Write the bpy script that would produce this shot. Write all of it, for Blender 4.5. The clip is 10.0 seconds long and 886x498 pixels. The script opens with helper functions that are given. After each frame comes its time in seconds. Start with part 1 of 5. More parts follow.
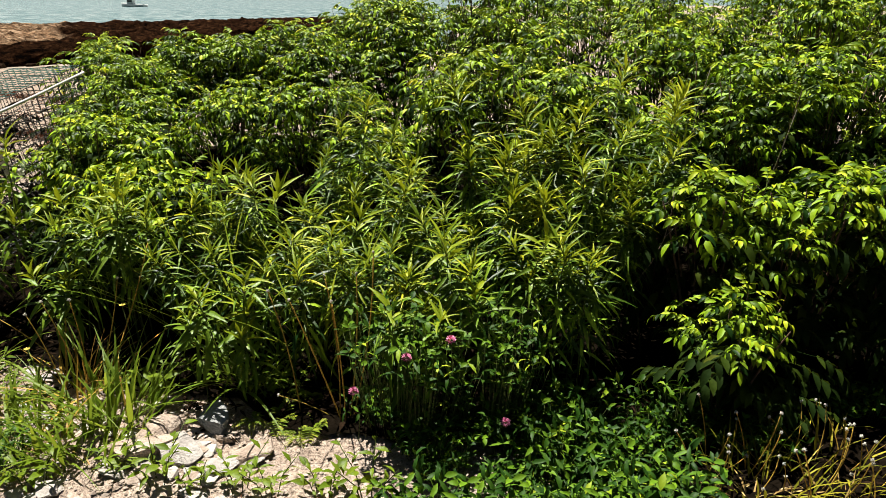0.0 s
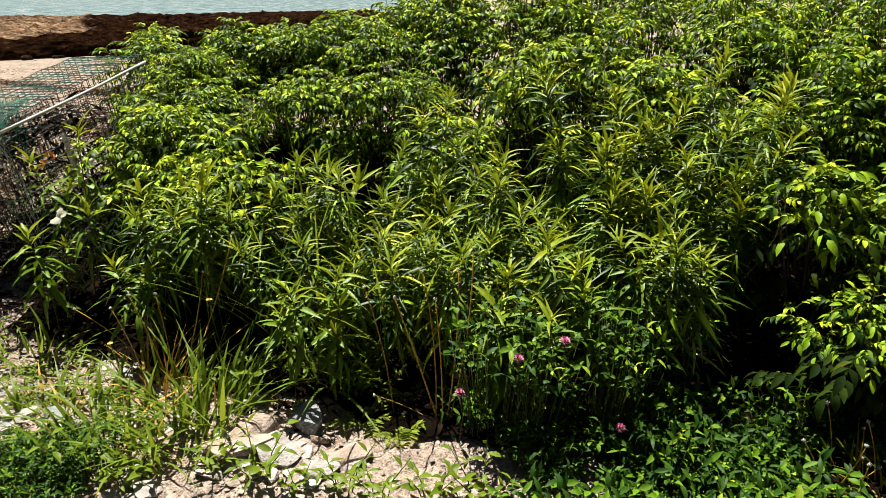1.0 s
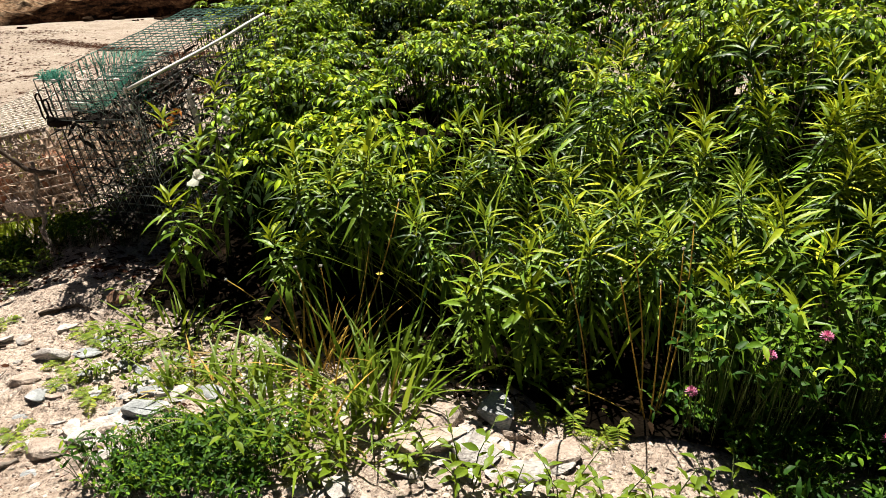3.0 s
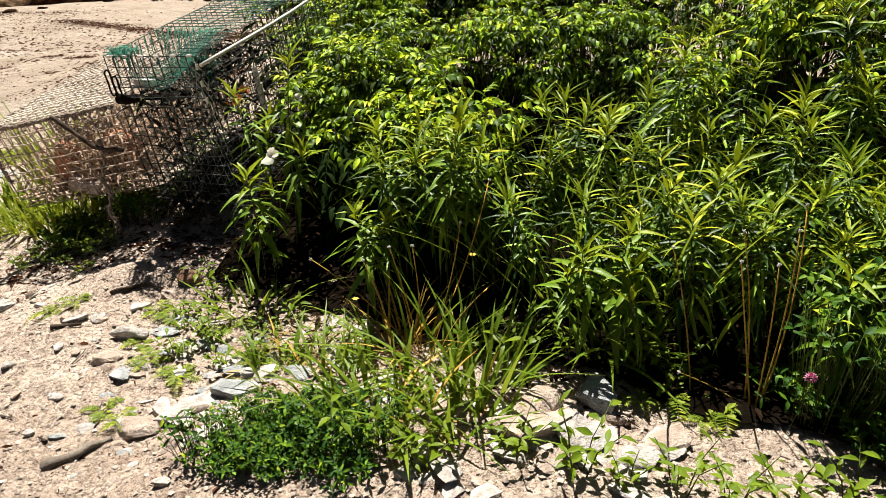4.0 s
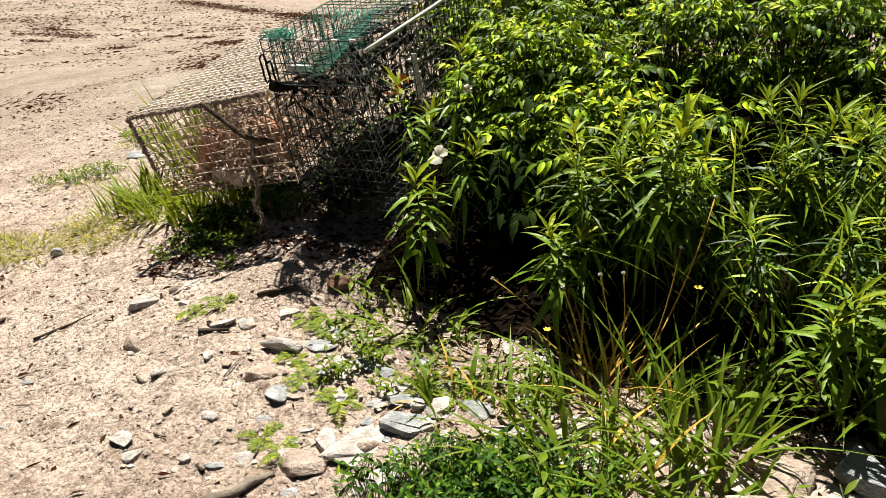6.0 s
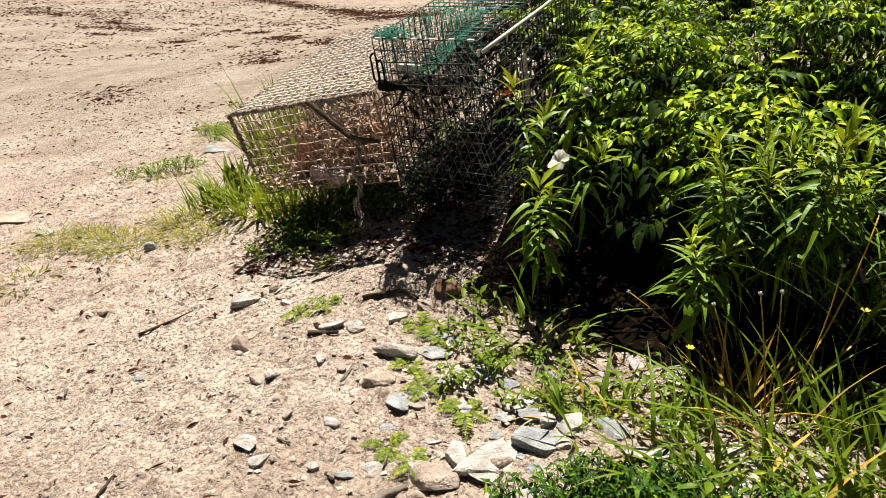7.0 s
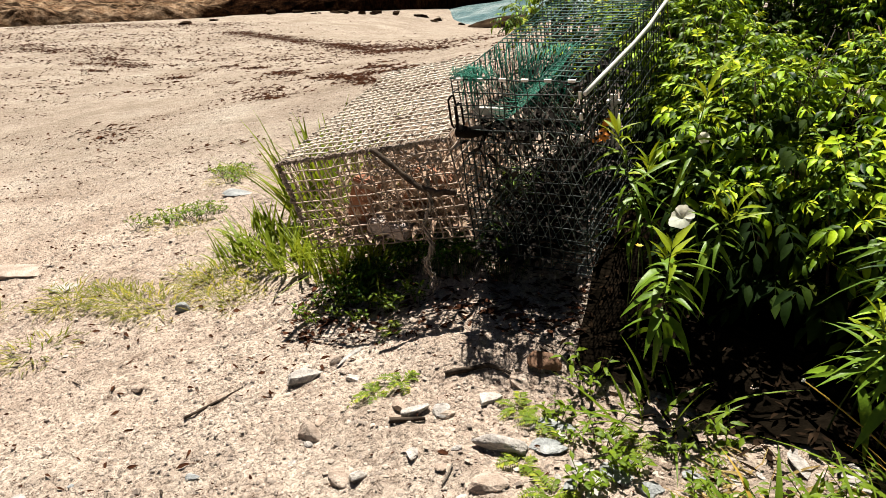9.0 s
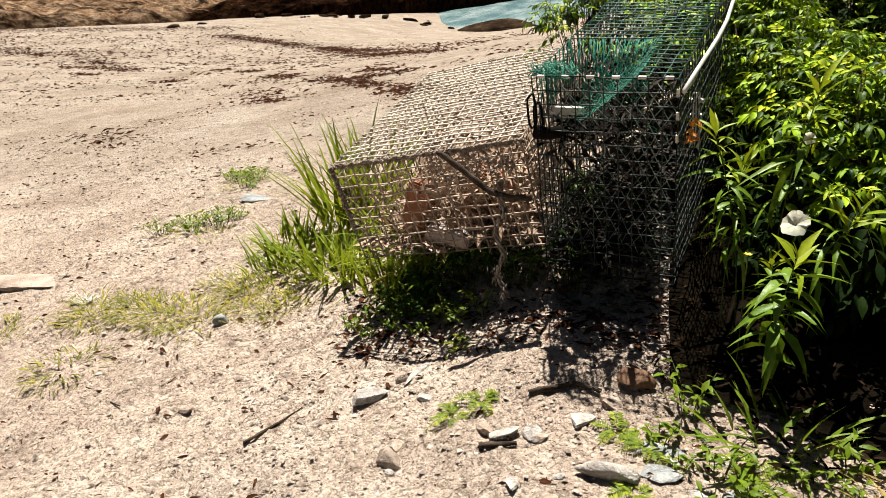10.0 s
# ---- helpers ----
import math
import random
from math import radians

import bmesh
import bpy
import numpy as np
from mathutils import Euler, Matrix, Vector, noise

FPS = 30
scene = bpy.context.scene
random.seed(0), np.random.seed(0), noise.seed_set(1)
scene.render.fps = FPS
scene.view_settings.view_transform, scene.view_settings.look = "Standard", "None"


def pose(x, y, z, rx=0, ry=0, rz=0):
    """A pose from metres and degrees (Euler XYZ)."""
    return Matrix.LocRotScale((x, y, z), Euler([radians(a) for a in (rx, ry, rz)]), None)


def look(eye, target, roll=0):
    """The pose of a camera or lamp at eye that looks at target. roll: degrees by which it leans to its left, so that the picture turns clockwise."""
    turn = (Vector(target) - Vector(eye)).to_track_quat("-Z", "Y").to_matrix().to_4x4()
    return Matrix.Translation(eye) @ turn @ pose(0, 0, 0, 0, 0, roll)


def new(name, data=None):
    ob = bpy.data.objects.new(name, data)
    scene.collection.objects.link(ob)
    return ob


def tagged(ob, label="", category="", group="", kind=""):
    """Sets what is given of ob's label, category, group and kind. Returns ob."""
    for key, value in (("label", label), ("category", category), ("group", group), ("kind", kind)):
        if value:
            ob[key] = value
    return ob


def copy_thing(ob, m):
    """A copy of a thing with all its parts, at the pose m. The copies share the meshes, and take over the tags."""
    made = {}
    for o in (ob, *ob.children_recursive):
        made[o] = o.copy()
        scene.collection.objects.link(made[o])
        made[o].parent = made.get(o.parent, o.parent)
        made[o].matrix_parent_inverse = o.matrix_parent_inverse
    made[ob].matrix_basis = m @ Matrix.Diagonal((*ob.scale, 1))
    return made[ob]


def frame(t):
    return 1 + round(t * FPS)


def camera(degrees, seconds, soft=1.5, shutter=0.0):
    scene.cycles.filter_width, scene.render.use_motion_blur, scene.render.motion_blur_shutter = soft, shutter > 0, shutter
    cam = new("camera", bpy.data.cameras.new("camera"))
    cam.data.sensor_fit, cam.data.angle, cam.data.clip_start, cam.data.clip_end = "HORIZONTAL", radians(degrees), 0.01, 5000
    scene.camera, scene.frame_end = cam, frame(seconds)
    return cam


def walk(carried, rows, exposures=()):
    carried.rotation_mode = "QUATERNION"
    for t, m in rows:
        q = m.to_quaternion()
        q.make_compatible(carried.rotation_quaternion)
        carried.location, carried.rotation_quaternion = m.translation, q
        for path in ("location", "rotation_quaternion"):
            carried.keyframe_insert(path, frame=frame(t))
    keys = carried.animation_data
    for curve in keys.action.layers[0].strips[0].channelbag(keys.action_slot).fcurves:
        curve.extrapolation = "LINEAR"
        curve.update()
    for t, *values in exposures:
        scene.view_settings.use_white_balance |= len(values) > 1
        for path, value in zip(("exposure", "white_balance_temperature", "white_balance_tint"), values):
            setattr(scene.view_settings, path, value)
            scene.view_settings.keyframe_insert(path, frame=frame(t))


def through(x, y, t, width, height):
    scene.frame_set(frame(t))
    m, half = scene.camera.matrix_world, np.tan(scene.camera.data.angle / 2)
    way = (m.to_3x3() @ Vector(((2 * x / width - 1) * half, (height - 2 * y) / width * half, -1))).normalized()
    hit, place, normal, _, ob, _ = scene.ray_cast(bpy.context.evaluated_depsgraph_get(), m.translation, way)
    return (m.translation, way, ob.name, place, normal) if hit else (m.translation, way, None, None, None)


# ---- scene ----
cam = camera(63.1, 10.0, soft=0.4)
METRES, EYE, TILT, LEAN, TURN = 2.4, 1.2, -19.5, 0.0, 0.0
ROWS = [
    (0.0, 0.0, 0.0, 0.0, -0.0, 0.0, -0.0),
    (0.5, -0.0422, 0.0246, 0.0033, 0.51, -0.15, -0.22),
    (1.0, -0.1002, 0.033, 0.001, 1.26, -0.43, -0.61),
    (1.5, -0.1526, 0.047, -0.0066, 1.58, -0.95, -0.86),
    (2.0, -0.1893, 0.0847, 0.0014, 2.06, -1.61, -0.92),
    (2.5, -0.2293, 0.1153, 0.0054, 3.24, -2.34, -1.2),
    (3.0, -0.2735, 0.1254, 0.0026, 4.77, -3.15, -1.73),
    (4.5, -0.3992, 0.1425, -0.0044, 6.41, -5.05, -2.25),
    (5.0, -0.4258, 0.1805, 0.0047, 7.89, -5.49, -2.55),
    (5.5, -0.454, 0.2324, 0.0151, 10.32, -5.76, -3.25),
    (7.0, -0.5916, 0.2359, 0.0162, 16.42, -6.6, -5.42),
    (7.5, -0.6353, 0.2345, 0.0127, 16.22, -6.27, -5.33),
    (8.0, -0.6694, 0.2561, 0.0183, 15.93, -5.7, -5.03),
    (8.5, -0.7035, 0.2899, 0.0348, 15.73, -4.88, -4.82),
    (9.0, -0.7444, 0.321, 0.0361, 15.6, -4.13, -4.75),
    (9.5, -0.8057, 0.3366, 0.0339, 15.29, -3.75, -4.69),
    (10.0, -0.8629, 0.3519, 0.0295, 14.45, -3.72, -4.54),
]
walk(cam, [(t, pose(0, 0, EYE, TILT, LEAN, TURN) @ pose(METRES * x, METRES * y, METRES * z, 90 + pitch, roll, yaw)) for t, x, y, z, yaw, pitch, roll in ROWS], [(0.0, 1.53), (3.0, 1.6), (5.0, 1.6), (7.0, 1.42), (10.0, 1.48)])

# ---- light ----
SUN = Vector((-0.127, 0.317, 0.739)).normalized()
world = bpy.data.worlds.new("sky")
scene.world = world
world.use_nodes = True
wn = world.node_tree
sky = wn.nodes.new("ShaderNodeTexSky")
sky.sky_type = "NISHITA"
sky.sun_disc = False
sky.sun_elevation = math.asin(SUN.z)
sky.sun_rotation = math.atan2(SUN.x, SUN.y)
wn.links.new(sky.outputs[0], wn.nodes["Background"].inputs[0])
wn.nodes["Background"].inputs[1].default_value = 0.010
lamp = bpy.data.lights.new("sun", "SUN")
lamp.energy, lamp.angle, lamp.color = 5.0, radians(0.5), (1.0, 0.95, 0.86)
sun = new("sun", lamp)
sun.matrix_world = look(SUN * 50, (0, 0, 0))


# ---- materials ----
def material(name, rough=0.6, metal=0.0, spec=0.4):
    m = bpy.data.materials.new(name)
    m.use_nodes = True
    b = m.node_tree.nodes["Principled BSDF"]
    b.inputs["Roughness"].default_value = rough
    b.inputs["Metallic"].default_value = metal
    b.inputs["Specular IOR Level"].default_value = spec
    return m, m.node_tree, b


def node(nt, kind, **inputs):
    n = nt.nodes.new(kind)
    for k, v in inputs.items():
        n.inputs[k.replace("_", " ")].default_value = v
    return n


def ramp(nt, src, stops):
    r = nt.nodes.new("ShaderNodeValToRGB")
    e = r.color_ramp.elements
    while len(e) < len(stops):
        e.new(0.5)
    for q, (p, c) in zip(e, stops):
        q.position, q.color = p, (*c, 1)
    nt.links.new(src, r.inputs[0])
    return r.outputs[0]


def blend(nt, fac, a, b, mode="MIX"):
    n = nt.nodes.new("ShaderNodeMix")
    n.data_type, n.blend_type = "RGBA", mode
    for v, s in ((fac, 0), (a, 6), (b, 7)):
        if hasattr(v, "is_output"):
            nt.links.new(v, n.inputs[s])
        elif s:
            n.inputs[s].default_value = (*v, 1)
        else:
            n.inputs[s].default_value = v
    return n.outputs[2]


def noise_of(nt, scale, detail=6, rough=0.6, coord="Object"):
    tc = nt.nodes.new("ShaderNodeTexCoord")
    n = node(nt, "ShaderNodeTexNoise", Scale=scale, Detail=detail, Roughness=rough)
    nt.links.new(tc.outputs[coord], n.inputs["Vector"])
    return n.outputs["Fac"]


def bump(nt, b, src, strength, dist):
    n = node(nt, "ShaderNodeBump", Strength=strength, Distance=dist)
    nt.links.new(src, n.inputs["Height"])
    nt.links.new(n.outputs[0], b.inputs["Normal"])


def leaf_material(name, dark, light, tip, through_col, through=0.35, rough=0.42, spec=0.16):
    """Leaf: shades of green from leaf to leaf, light that passes through, a soft gloss."""
    m, nt, b = material(name, rough, 0.0, spec)
    geo = nt.nodes.new("ShaderNodeNewGeometry")
    info = nt.nodes.new("ShaderNodeObjectInfo")
    base = ramp(nt, geo.outputs["Random Per Island"], [(0.0, dark), (0.5, tuple(0.8 * a + 0.2 * b_ for a, b_ in zip(dark, light))), (0.8, light), (0.93, light), (1.0, tip)])
    per = ramp(nt, info.outputs["Random"], [(0.0, (0.75, 0.8, 0.7)), (1.0, (1.2, 1.12, 1.0))])
    base = blend(nt, 1.0, base, per, "MULTIPLY")
    spots = ramp(nt, noise_of(nt, 60, 3), [(0.35, (0.8, 0.82, 0.75)), (0.65, (1.1, 1.08, 1.0))])
    base = blend(nt, 1.0, base, spots, "MULTIPLY")
    nt.links.new(base, b.inputs["Base Color"])
    bump(nt, b, noise_of(nt, 140, 2), 0.25, 0.004)
    t = nt.nodes.new("ShaderNodeBsdfTranslucent")
    nt.links.new(blend(nt, 1.0, per, through_col, "MULTIPLY"), t.inputs["Color"])
    mix = nt.nodes.new("ShaderNodeMixShader")
    mix.inputs[0].default_value = through
    nt.links.new(b.outputs[0], mix.inputs[1])
    nt.links.new(t.outputs[0], mix.inputs[2])
    nt.links.new(mix.outputs[0], nt.nodes["Material Output"].inputs["Surface"])
    return m


def plain(name, colours, scale, rough=0.7, metal=0.0, bump_strength=0.3, bump_dist=0.004, spec=0.3, island=0.0):
    """Two or more shades mixed by noise at two scales, with fine relief."""
    m, nt, b = material(name, rough, metal, spec)
    n = len(colours) - 1
    c = ramp(nt, noise_of(nt, scale, 8, 0.65), [(0.32 + 0.36 * i / max(n, 1), k) for i, k in enumerate(colours)])
    c = blend(nt, 0.6, c, ramp(nt, noise_of(nt, scale * 7, 4), [(0.3, (0.7, 0.7, 0.7)), (0.7, (1.15, 1.15, 1.15))]), "MULTIPLY")
    info = nt.nodes.new("ShaderNodeObjectInfo")
    c = blend(nt, 0.5, c, ramp(nt, info.outputs["Random"], [(0, (0.75, 0.75, 0.75)), (1, (1.2, 1.17, 1.12))]), "MULTIPLY")
    if island:
        geo = nt.nodes.new("ShaderNodeNewGeometry")
        c = blend(nt, island, c, ramp(nt, geo.outputs["Random Per Island"], [(0, (0.62, 0.58, 0.55)), (0.5, (0.95, 0.92, 0.88)), (1, (1.45, 1.42, 1.38))]), "MULTIPLY")
    nt.links.new(c, b.inputs["Base Color"])
    bump(nt, b, noise_of(nt, scale * 9, 5), bump_strength, bump_dist)
    return m


GOLDENROD = leaf_material("goldenrod leaf", (0.007, 0.028, 0.006), (0.21, 0.345, 0.024), (0.40, 0.42, 0.045), (0.16, 0.25, 0.012), 0.08, 0.42, 0.14)
GOLD_TIP = leaf_material("young goldenrod leaf", (0.085, 0.145, 0.008), (0.31, 0.355, 0.018), (0.42, 0.37, 0.03), (0.26, 0.30, 0.012), 0.18, 0.42, 0.10)
ROSE = leaf_material("rose leaf", (0.006, 0.024, 0.004), (0.215, 0.355, 0.012), (0.39, 0.42, 0.016), (0.14, 0.22, 0.007), 0.06, 0.46, 0.07)
ROSE_TIP = leaf_material("young rose leaf", (0.085, 0.155, 0.008), (0.35, 0.425, 0.014), (0.46, 0.42, 0.022), (0.23, 0.30, 0.009), 0.12, 0.46, 0.07)
ROSE_SHADED = leaf_material("rose leaf darkened for shade", (0.0066, 0.0165, 0.00306), (0.0193, 0.0358, 0.00396), (0.0385, 0.0495, 0.00594), (0.044, 0.066, 0.00594), 0.12, 0.7, 0.03)
GRASS = leaf_material("grass blade", (0.03, 0.07, 0.008), (0.19, 0.27, 0.02), (0.44, 0.42, 0.11), (0.26, 0.33, 0.03), 0.28, 0.42, 0.12)
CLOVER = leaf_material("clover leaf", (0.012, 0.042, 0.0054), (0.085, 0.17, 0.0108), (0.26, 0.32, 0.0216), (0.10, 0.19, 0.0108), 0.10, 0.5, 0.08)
SILVERWEED = leaf_material("silverweed leaf", (0.09, 0.14, 0.012), (0.21, 0.25, 0.025), (0.32, 0.30, 0.045), (0.26, 0.31, 0.03), 0.25, 0.5, 0.08)
SAND_GRASS = leaf_material("yellowing sand grass", (0.09, 0.105, 0.010), (0.26, 0.235, 0.025), (0.42, 0.32, 0.09), (0.27, 0.25, 0.02), 0.2, 0.5, 0.06)
MARRAM = leaf_material("yellow-green beach grass", (0.06, 0.10, 0.008), (0.24, 0.29, 0.018), (0.44, 0.40, 0.07), (0.28, 0.33, 0.02), 0.2, 0.45, 0.08)
DRY_GRASS = leaf_material("bleached grass", (0.2, 0.13, 0.05), (0.38, 0.28, 0.14), (0.45, 0.38, 0.26), (0.3, 0.24, 0.1), 0.2, 0.6, 0.05)
WEED = leaf_material("weed leaf", (0.03, 0.07, 0.008), (0.18, 0.25, 0.016), (0.33, 0.33, 0.035), (0.24, 0.31, 0.015), 0.26, 0.42, 0.10)
STRAW = leaf_material("dry stalk", (0.36, 0.204, 0.036), (0.432, 0.312, 0.084), (0.456, 0.384, 0.192), (0.3, 0.18, 0.036), 0.12, 0.6, 0.08)
STEM = plain("green stem", [(0.0275, 0.0495, 0.011), (0.0715, 0.088, 0.022)], 30, 0.6, spec=0.08)
CANE = plain("woody cane", [(0.0385, 0.0248, 0.0165), (0.11, 0.077, 0.055)], 40, 0.8, spec=0.05)
PINK = plain("pink petals", [(0.48, 0.096, 0.224), (0.6, 0.24, 0.36)], 60, 0.6)
WHITE_PETAL = leaf_material("white petals", (0.525, 0.518, 0.504), (0.574, 0.567, 0.56), (0.595, 0.588, 0.56), (0.42, 0.42, 0.406), 0.25, 0.6)
FLUFF = plain("pale seed head", [(0.385, 0.364, 0.315), (0.56, 0.546, 0.504)], 80, 0.9)
SLATE = plain("pale slate", [(0.20, 0.175, 0.16), (0.385, 0.355, 0.325), (0.47, 0.44, 0.41)], 14, 0.85, 0, 0.9, 0.012, 0.15)
BLUE_STONE = plain("blue grey stone", [(0.15, 0.16, 0.165), (0.38, 0.39, 0.385)], 16, 0.85, 0, 0.9, 0.012, 0.15)
TAN_STONE = plain("tan beach stone", [(0.23, 0.17, 0.13), (0.44, 0.37, 0.315)], 14, 0.85, 0, 0.9, 0.012, 0.15)
RUST_STONE = plain("rust brown stone", [(0.0935, 0.044, 0.022), (0.1815, 0.099, 0.055)], 18, 0.75, 0, 0.5, 0.006)
WEED_ROCK = plain("weed-covered rock", [(0.004, 0.003, 0.002), (0.022, 0.014, 0.009), (0.05, 0.034, 0.022)], 1.6, 1.0, 0, 0.8, 0.08, 0.0)
PEBBLE = plain("beach pebbles", [(0.27, 0.22, 0.185), (0.42, 0.36, 0.31)], 20, 0.8, 0, 0.3, 0.002, 0.3, 0.8)
WRACK = plain("dried seaweed", [(0.012, 0.006, 0.004), (0.085, 0.034, 0.018)], 25, 1.0, 0, 0.4, 0.003, 0.02, 0.6)
DARK_WOOD = plain("dark weathered wood", [(0.018, 0.013, 0.01), (0.085, 0.065, 0.05)], 22, 0.95, 0, 0.8, 0.004, 0.05)
DRIFTWOOD = plain("grey driftwood", [(0.066, 0.0523, 0.0413), (0.176, 0.1485, 0.121)], 22, 0.85, 0, 0.6, 0.004)
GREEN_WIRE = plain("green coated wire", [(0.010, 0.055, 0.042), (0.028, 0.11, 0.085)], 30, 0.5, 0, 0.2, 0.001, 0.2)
DARK_WIRE = plain("dark wire", [(0.004, 0.0065, 0.006), (0.045, 0.058, 0.052)], 22, 0.5, 0, 0.4, 0.002, 0.12)
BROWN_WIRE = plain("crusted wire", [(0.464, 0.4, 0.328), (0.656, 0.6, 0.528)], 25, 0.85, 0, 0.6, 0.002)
BROWN_SIDE_WIRE = plain("darker brown crusted wire", [(0.19, 0.135, 0.10), (0.45, 0.37, 0.30)], 25, 0.85, 0, 0.6, 0.002)
CRUST = plain("dried crust", [(0.154, 0.11, 0.0825), (0.33, 0.275, 0.231)], 40, 0.95, 0, 0.9, 0.006)
TWINE = plain("green twine", [(0, 0.096, 0.06), (0.008, 0.2, 0.128)], 30, 0.7)
ROPE = plain("frayed rope", [(0.143, 0.11, 0.088), (0.286, 0.242, 0.2035)], 60, 0.95, 0, 0.8, 0.003)
PVC = plain("weathered white plastic", [(0.375, 0.36, 0.33), (0.51, 0.495, 0.465)], 8, 0.55, 0, 0.1, 0.002)
CLIP = plain("galvanised clip", [(0.32, 0.312, 0.296), (0.52, 0.504, 0.48)], 30, 0.5, 0.3)
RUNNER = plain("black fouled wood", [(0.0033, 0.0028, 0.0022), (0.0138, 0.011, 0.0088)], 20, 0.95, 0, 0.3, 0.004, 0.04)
ORANGE = plain("orange plastic", [(0.48, 0.128, 0.016), (0.6, 0.24, 0.032)], 30, 0.5)
BRICK = plain("old red brick", [(0.2, 0.075, 0.042), (0.33, 0.16, 0.09)], 14, 0.9, 0, 0.7, 0.005)
PALE_BRICK = plain("bleached brick", [(0.34, 0.27, 0.23), (0.48, 0.41, 0.37)], 16, 0.9, 0, 0.7, 0.005)
HULL = plain("white hull paint", [(0.48, 0.52, 0.528), (0.6, 0.624, 0.624)], 1.0, 0.4)
GLASS_DARK = plain("dark cabin window", [(0.011, 0.0138, 0.0165), (0.022, 0.0275, 0.0275)], 3.0, 0.1)
BOOT = plain("blue green hull paint", [(0.0275, 0.11, 0.121), (0.044, 0.154, 0.165)], 1.0, 0.4)


def ground_material():
    m, nt, b = material("pale beach sand and gravel", 0.92, 0, 0.15)
    big = ramp(nt, noise_of(nt, 0.9, 6), [(0.34, (0.376, 0.305, 0.251)), (0.52, (0.45, 0.376, 0.312)), (0.68, (0.50, 0.436, 0.372))])
    c0 = ramp(nt, noise_of(nt, 2.6, 9, 0.7), [(0.3, (0.72, 0.7, 0.68)), (0.5, (1, 0.99, 0.98)), (0.7, (1.1, 1.1, 1.1))])
    big = blend(nt, 0.9, big, c0, "MULTIPLY")
    mid = ramp(nt, noise_of(nt, 11, 9, 0.75), [(0.34, (0.36, 0.31, 0.28)), (0.45, (0.92, 0.89, 0.87)), (0.6, (1.05, 1.04, 1.03)), (0.72, (1.3, 1.28, 1.26))])
    c = blend(nt, 0.9, big, mid, "MULTIPLY")
    tc = nt.nodes.new("ShaderNodeTexCoord")
    gravel = node(nt, "ShaderNodeTexVoronoi", Scale=190.0)
    nt.links.new(tc.outputs["Object"], gravel.inputs["Vector"])
    sep = nt.nodes.new("ShaderNodeSeparateColor")
    nt.links.new(gravel.outputs["Color"], sep.inputs[0])
    c = blend(nt, 0.75, c, ramp(nt, sep.outputs[0], [(0.0, (0.45, 0.40, 0.37)), (0.18, (0.9, 0.87, 0.85)), (0.7, (1.05, 1.05, 1.05)), (1.0, (1.3, 1.3, 1.3))]), "MULTIPLY")
    grain = noise_of(nt, 70, 8, 0.85)
    c = blend(nt, 0.95, c, ramp(nt, grain, [(0.365, (0.16, 0.12, 0.10)), (0.42, (0.86, 0.84, 0.83)), (0.52, (1.05, 1.05, 1.05)), (0.7, (1.25, 1.23, 1.2))]), "MULTIPLY")
    # dark dots painted as the shade in small pits
    pit_shade = ramp(nt, noise_of(nt, 52, 6, 0.7), [(0.345, (0.22, 0.16, 0.13)), (0.395, (1, 1, 1))])
    c = blend(nt, 0.9, c, pit_shade, "MULTIPLY")
    # rust-tinted patches and thin dark weed stains drawn out along the shore
    c = blend(nt, ramp(nt, noise_of(nt, 0.5, 5), [(0.5, (0, 0, 0)), (0.72, (0.55, 0.55, 0.55))]), c, (0.24, 0.17, 0.12))
    mp = nt.nodes.new("ShaderNodeMapping")
    mp.inputs["Rotation"].default_value = (0, 0, radians(6))
    mp.inputs["Scale"].default_value = (0.25, 1.6, 1)
    nt.links.new(tc.outputs["Object"], mp.inputs["Vector"])
    streak = node(nt, "ShaderNodeTexNoise", Scale=1.3, Detail=8.0, Roughness=0.75)
    nt.links.new(mp.outputs[0], streak.inputs["Vector"])
    c = blend(nt, ramp(nt, streak.outputs["Fac"], [(0.58, (0, 0, 0)), (0.72, (0.65, 0.65, 0.65))]), c, (0.12, 0.077, 0.05))
    # sand colour darkened beyond y 3.2, evening out brightness against the bump-shaded near sand
    geo = nt.nodes.new("ShaderNodeNewGeometry")
    sx = nt.nodes.new("ShaderNodeSeparateXYZ")
    nt.links.new(geo.outputs["Position"], sx.inputs[0])
    low = nt.nodes.new("ShaderNodeMapRange")
    low.inputs[1].default_value, low.inputs[2].default_value = 3.2, 7.0
    nt.links.new(sx.outputs[1], low.inputs[0])
    c = blend(nt, low.outputs[0], c, blend(nt, 1.0, c, (0.635, 0.645, 0.63), "MULTIPLY"))
    nt.links.new(c, b.inputs["Base Color"])
    add = nt.nodes.new("ShaderNodeMath")
    nt.links.new(grain, add.inputs[0])
    crumbs = noise_of(nt, 46, 5, 0.6)
    lump = ramp(nt, crumbs, [(0.50, (0, 0, 0)), (0.60, (1, 1, 1))])
    nt.links.new(lump, add.inputs[1])
    wide = node(nt, "ShaderNodeBump", Strength=0.7, Distance=0.05)
    nt.links.new(noise_of(nt, 3.5, 9, 0.72), wide.inputs["Height"])
    fine = node(nt, "ShaderNodeBump", Strength=1.0, Distance=0.008)
    nt.links.new(add.outputs[0], fine.inputs["Height"])
    nt.links.new(wide.outputs[0], fine.inputs["Normal"])
    nt.links.new(fine.outputs[0], b.inputs["Normal"])
    return m


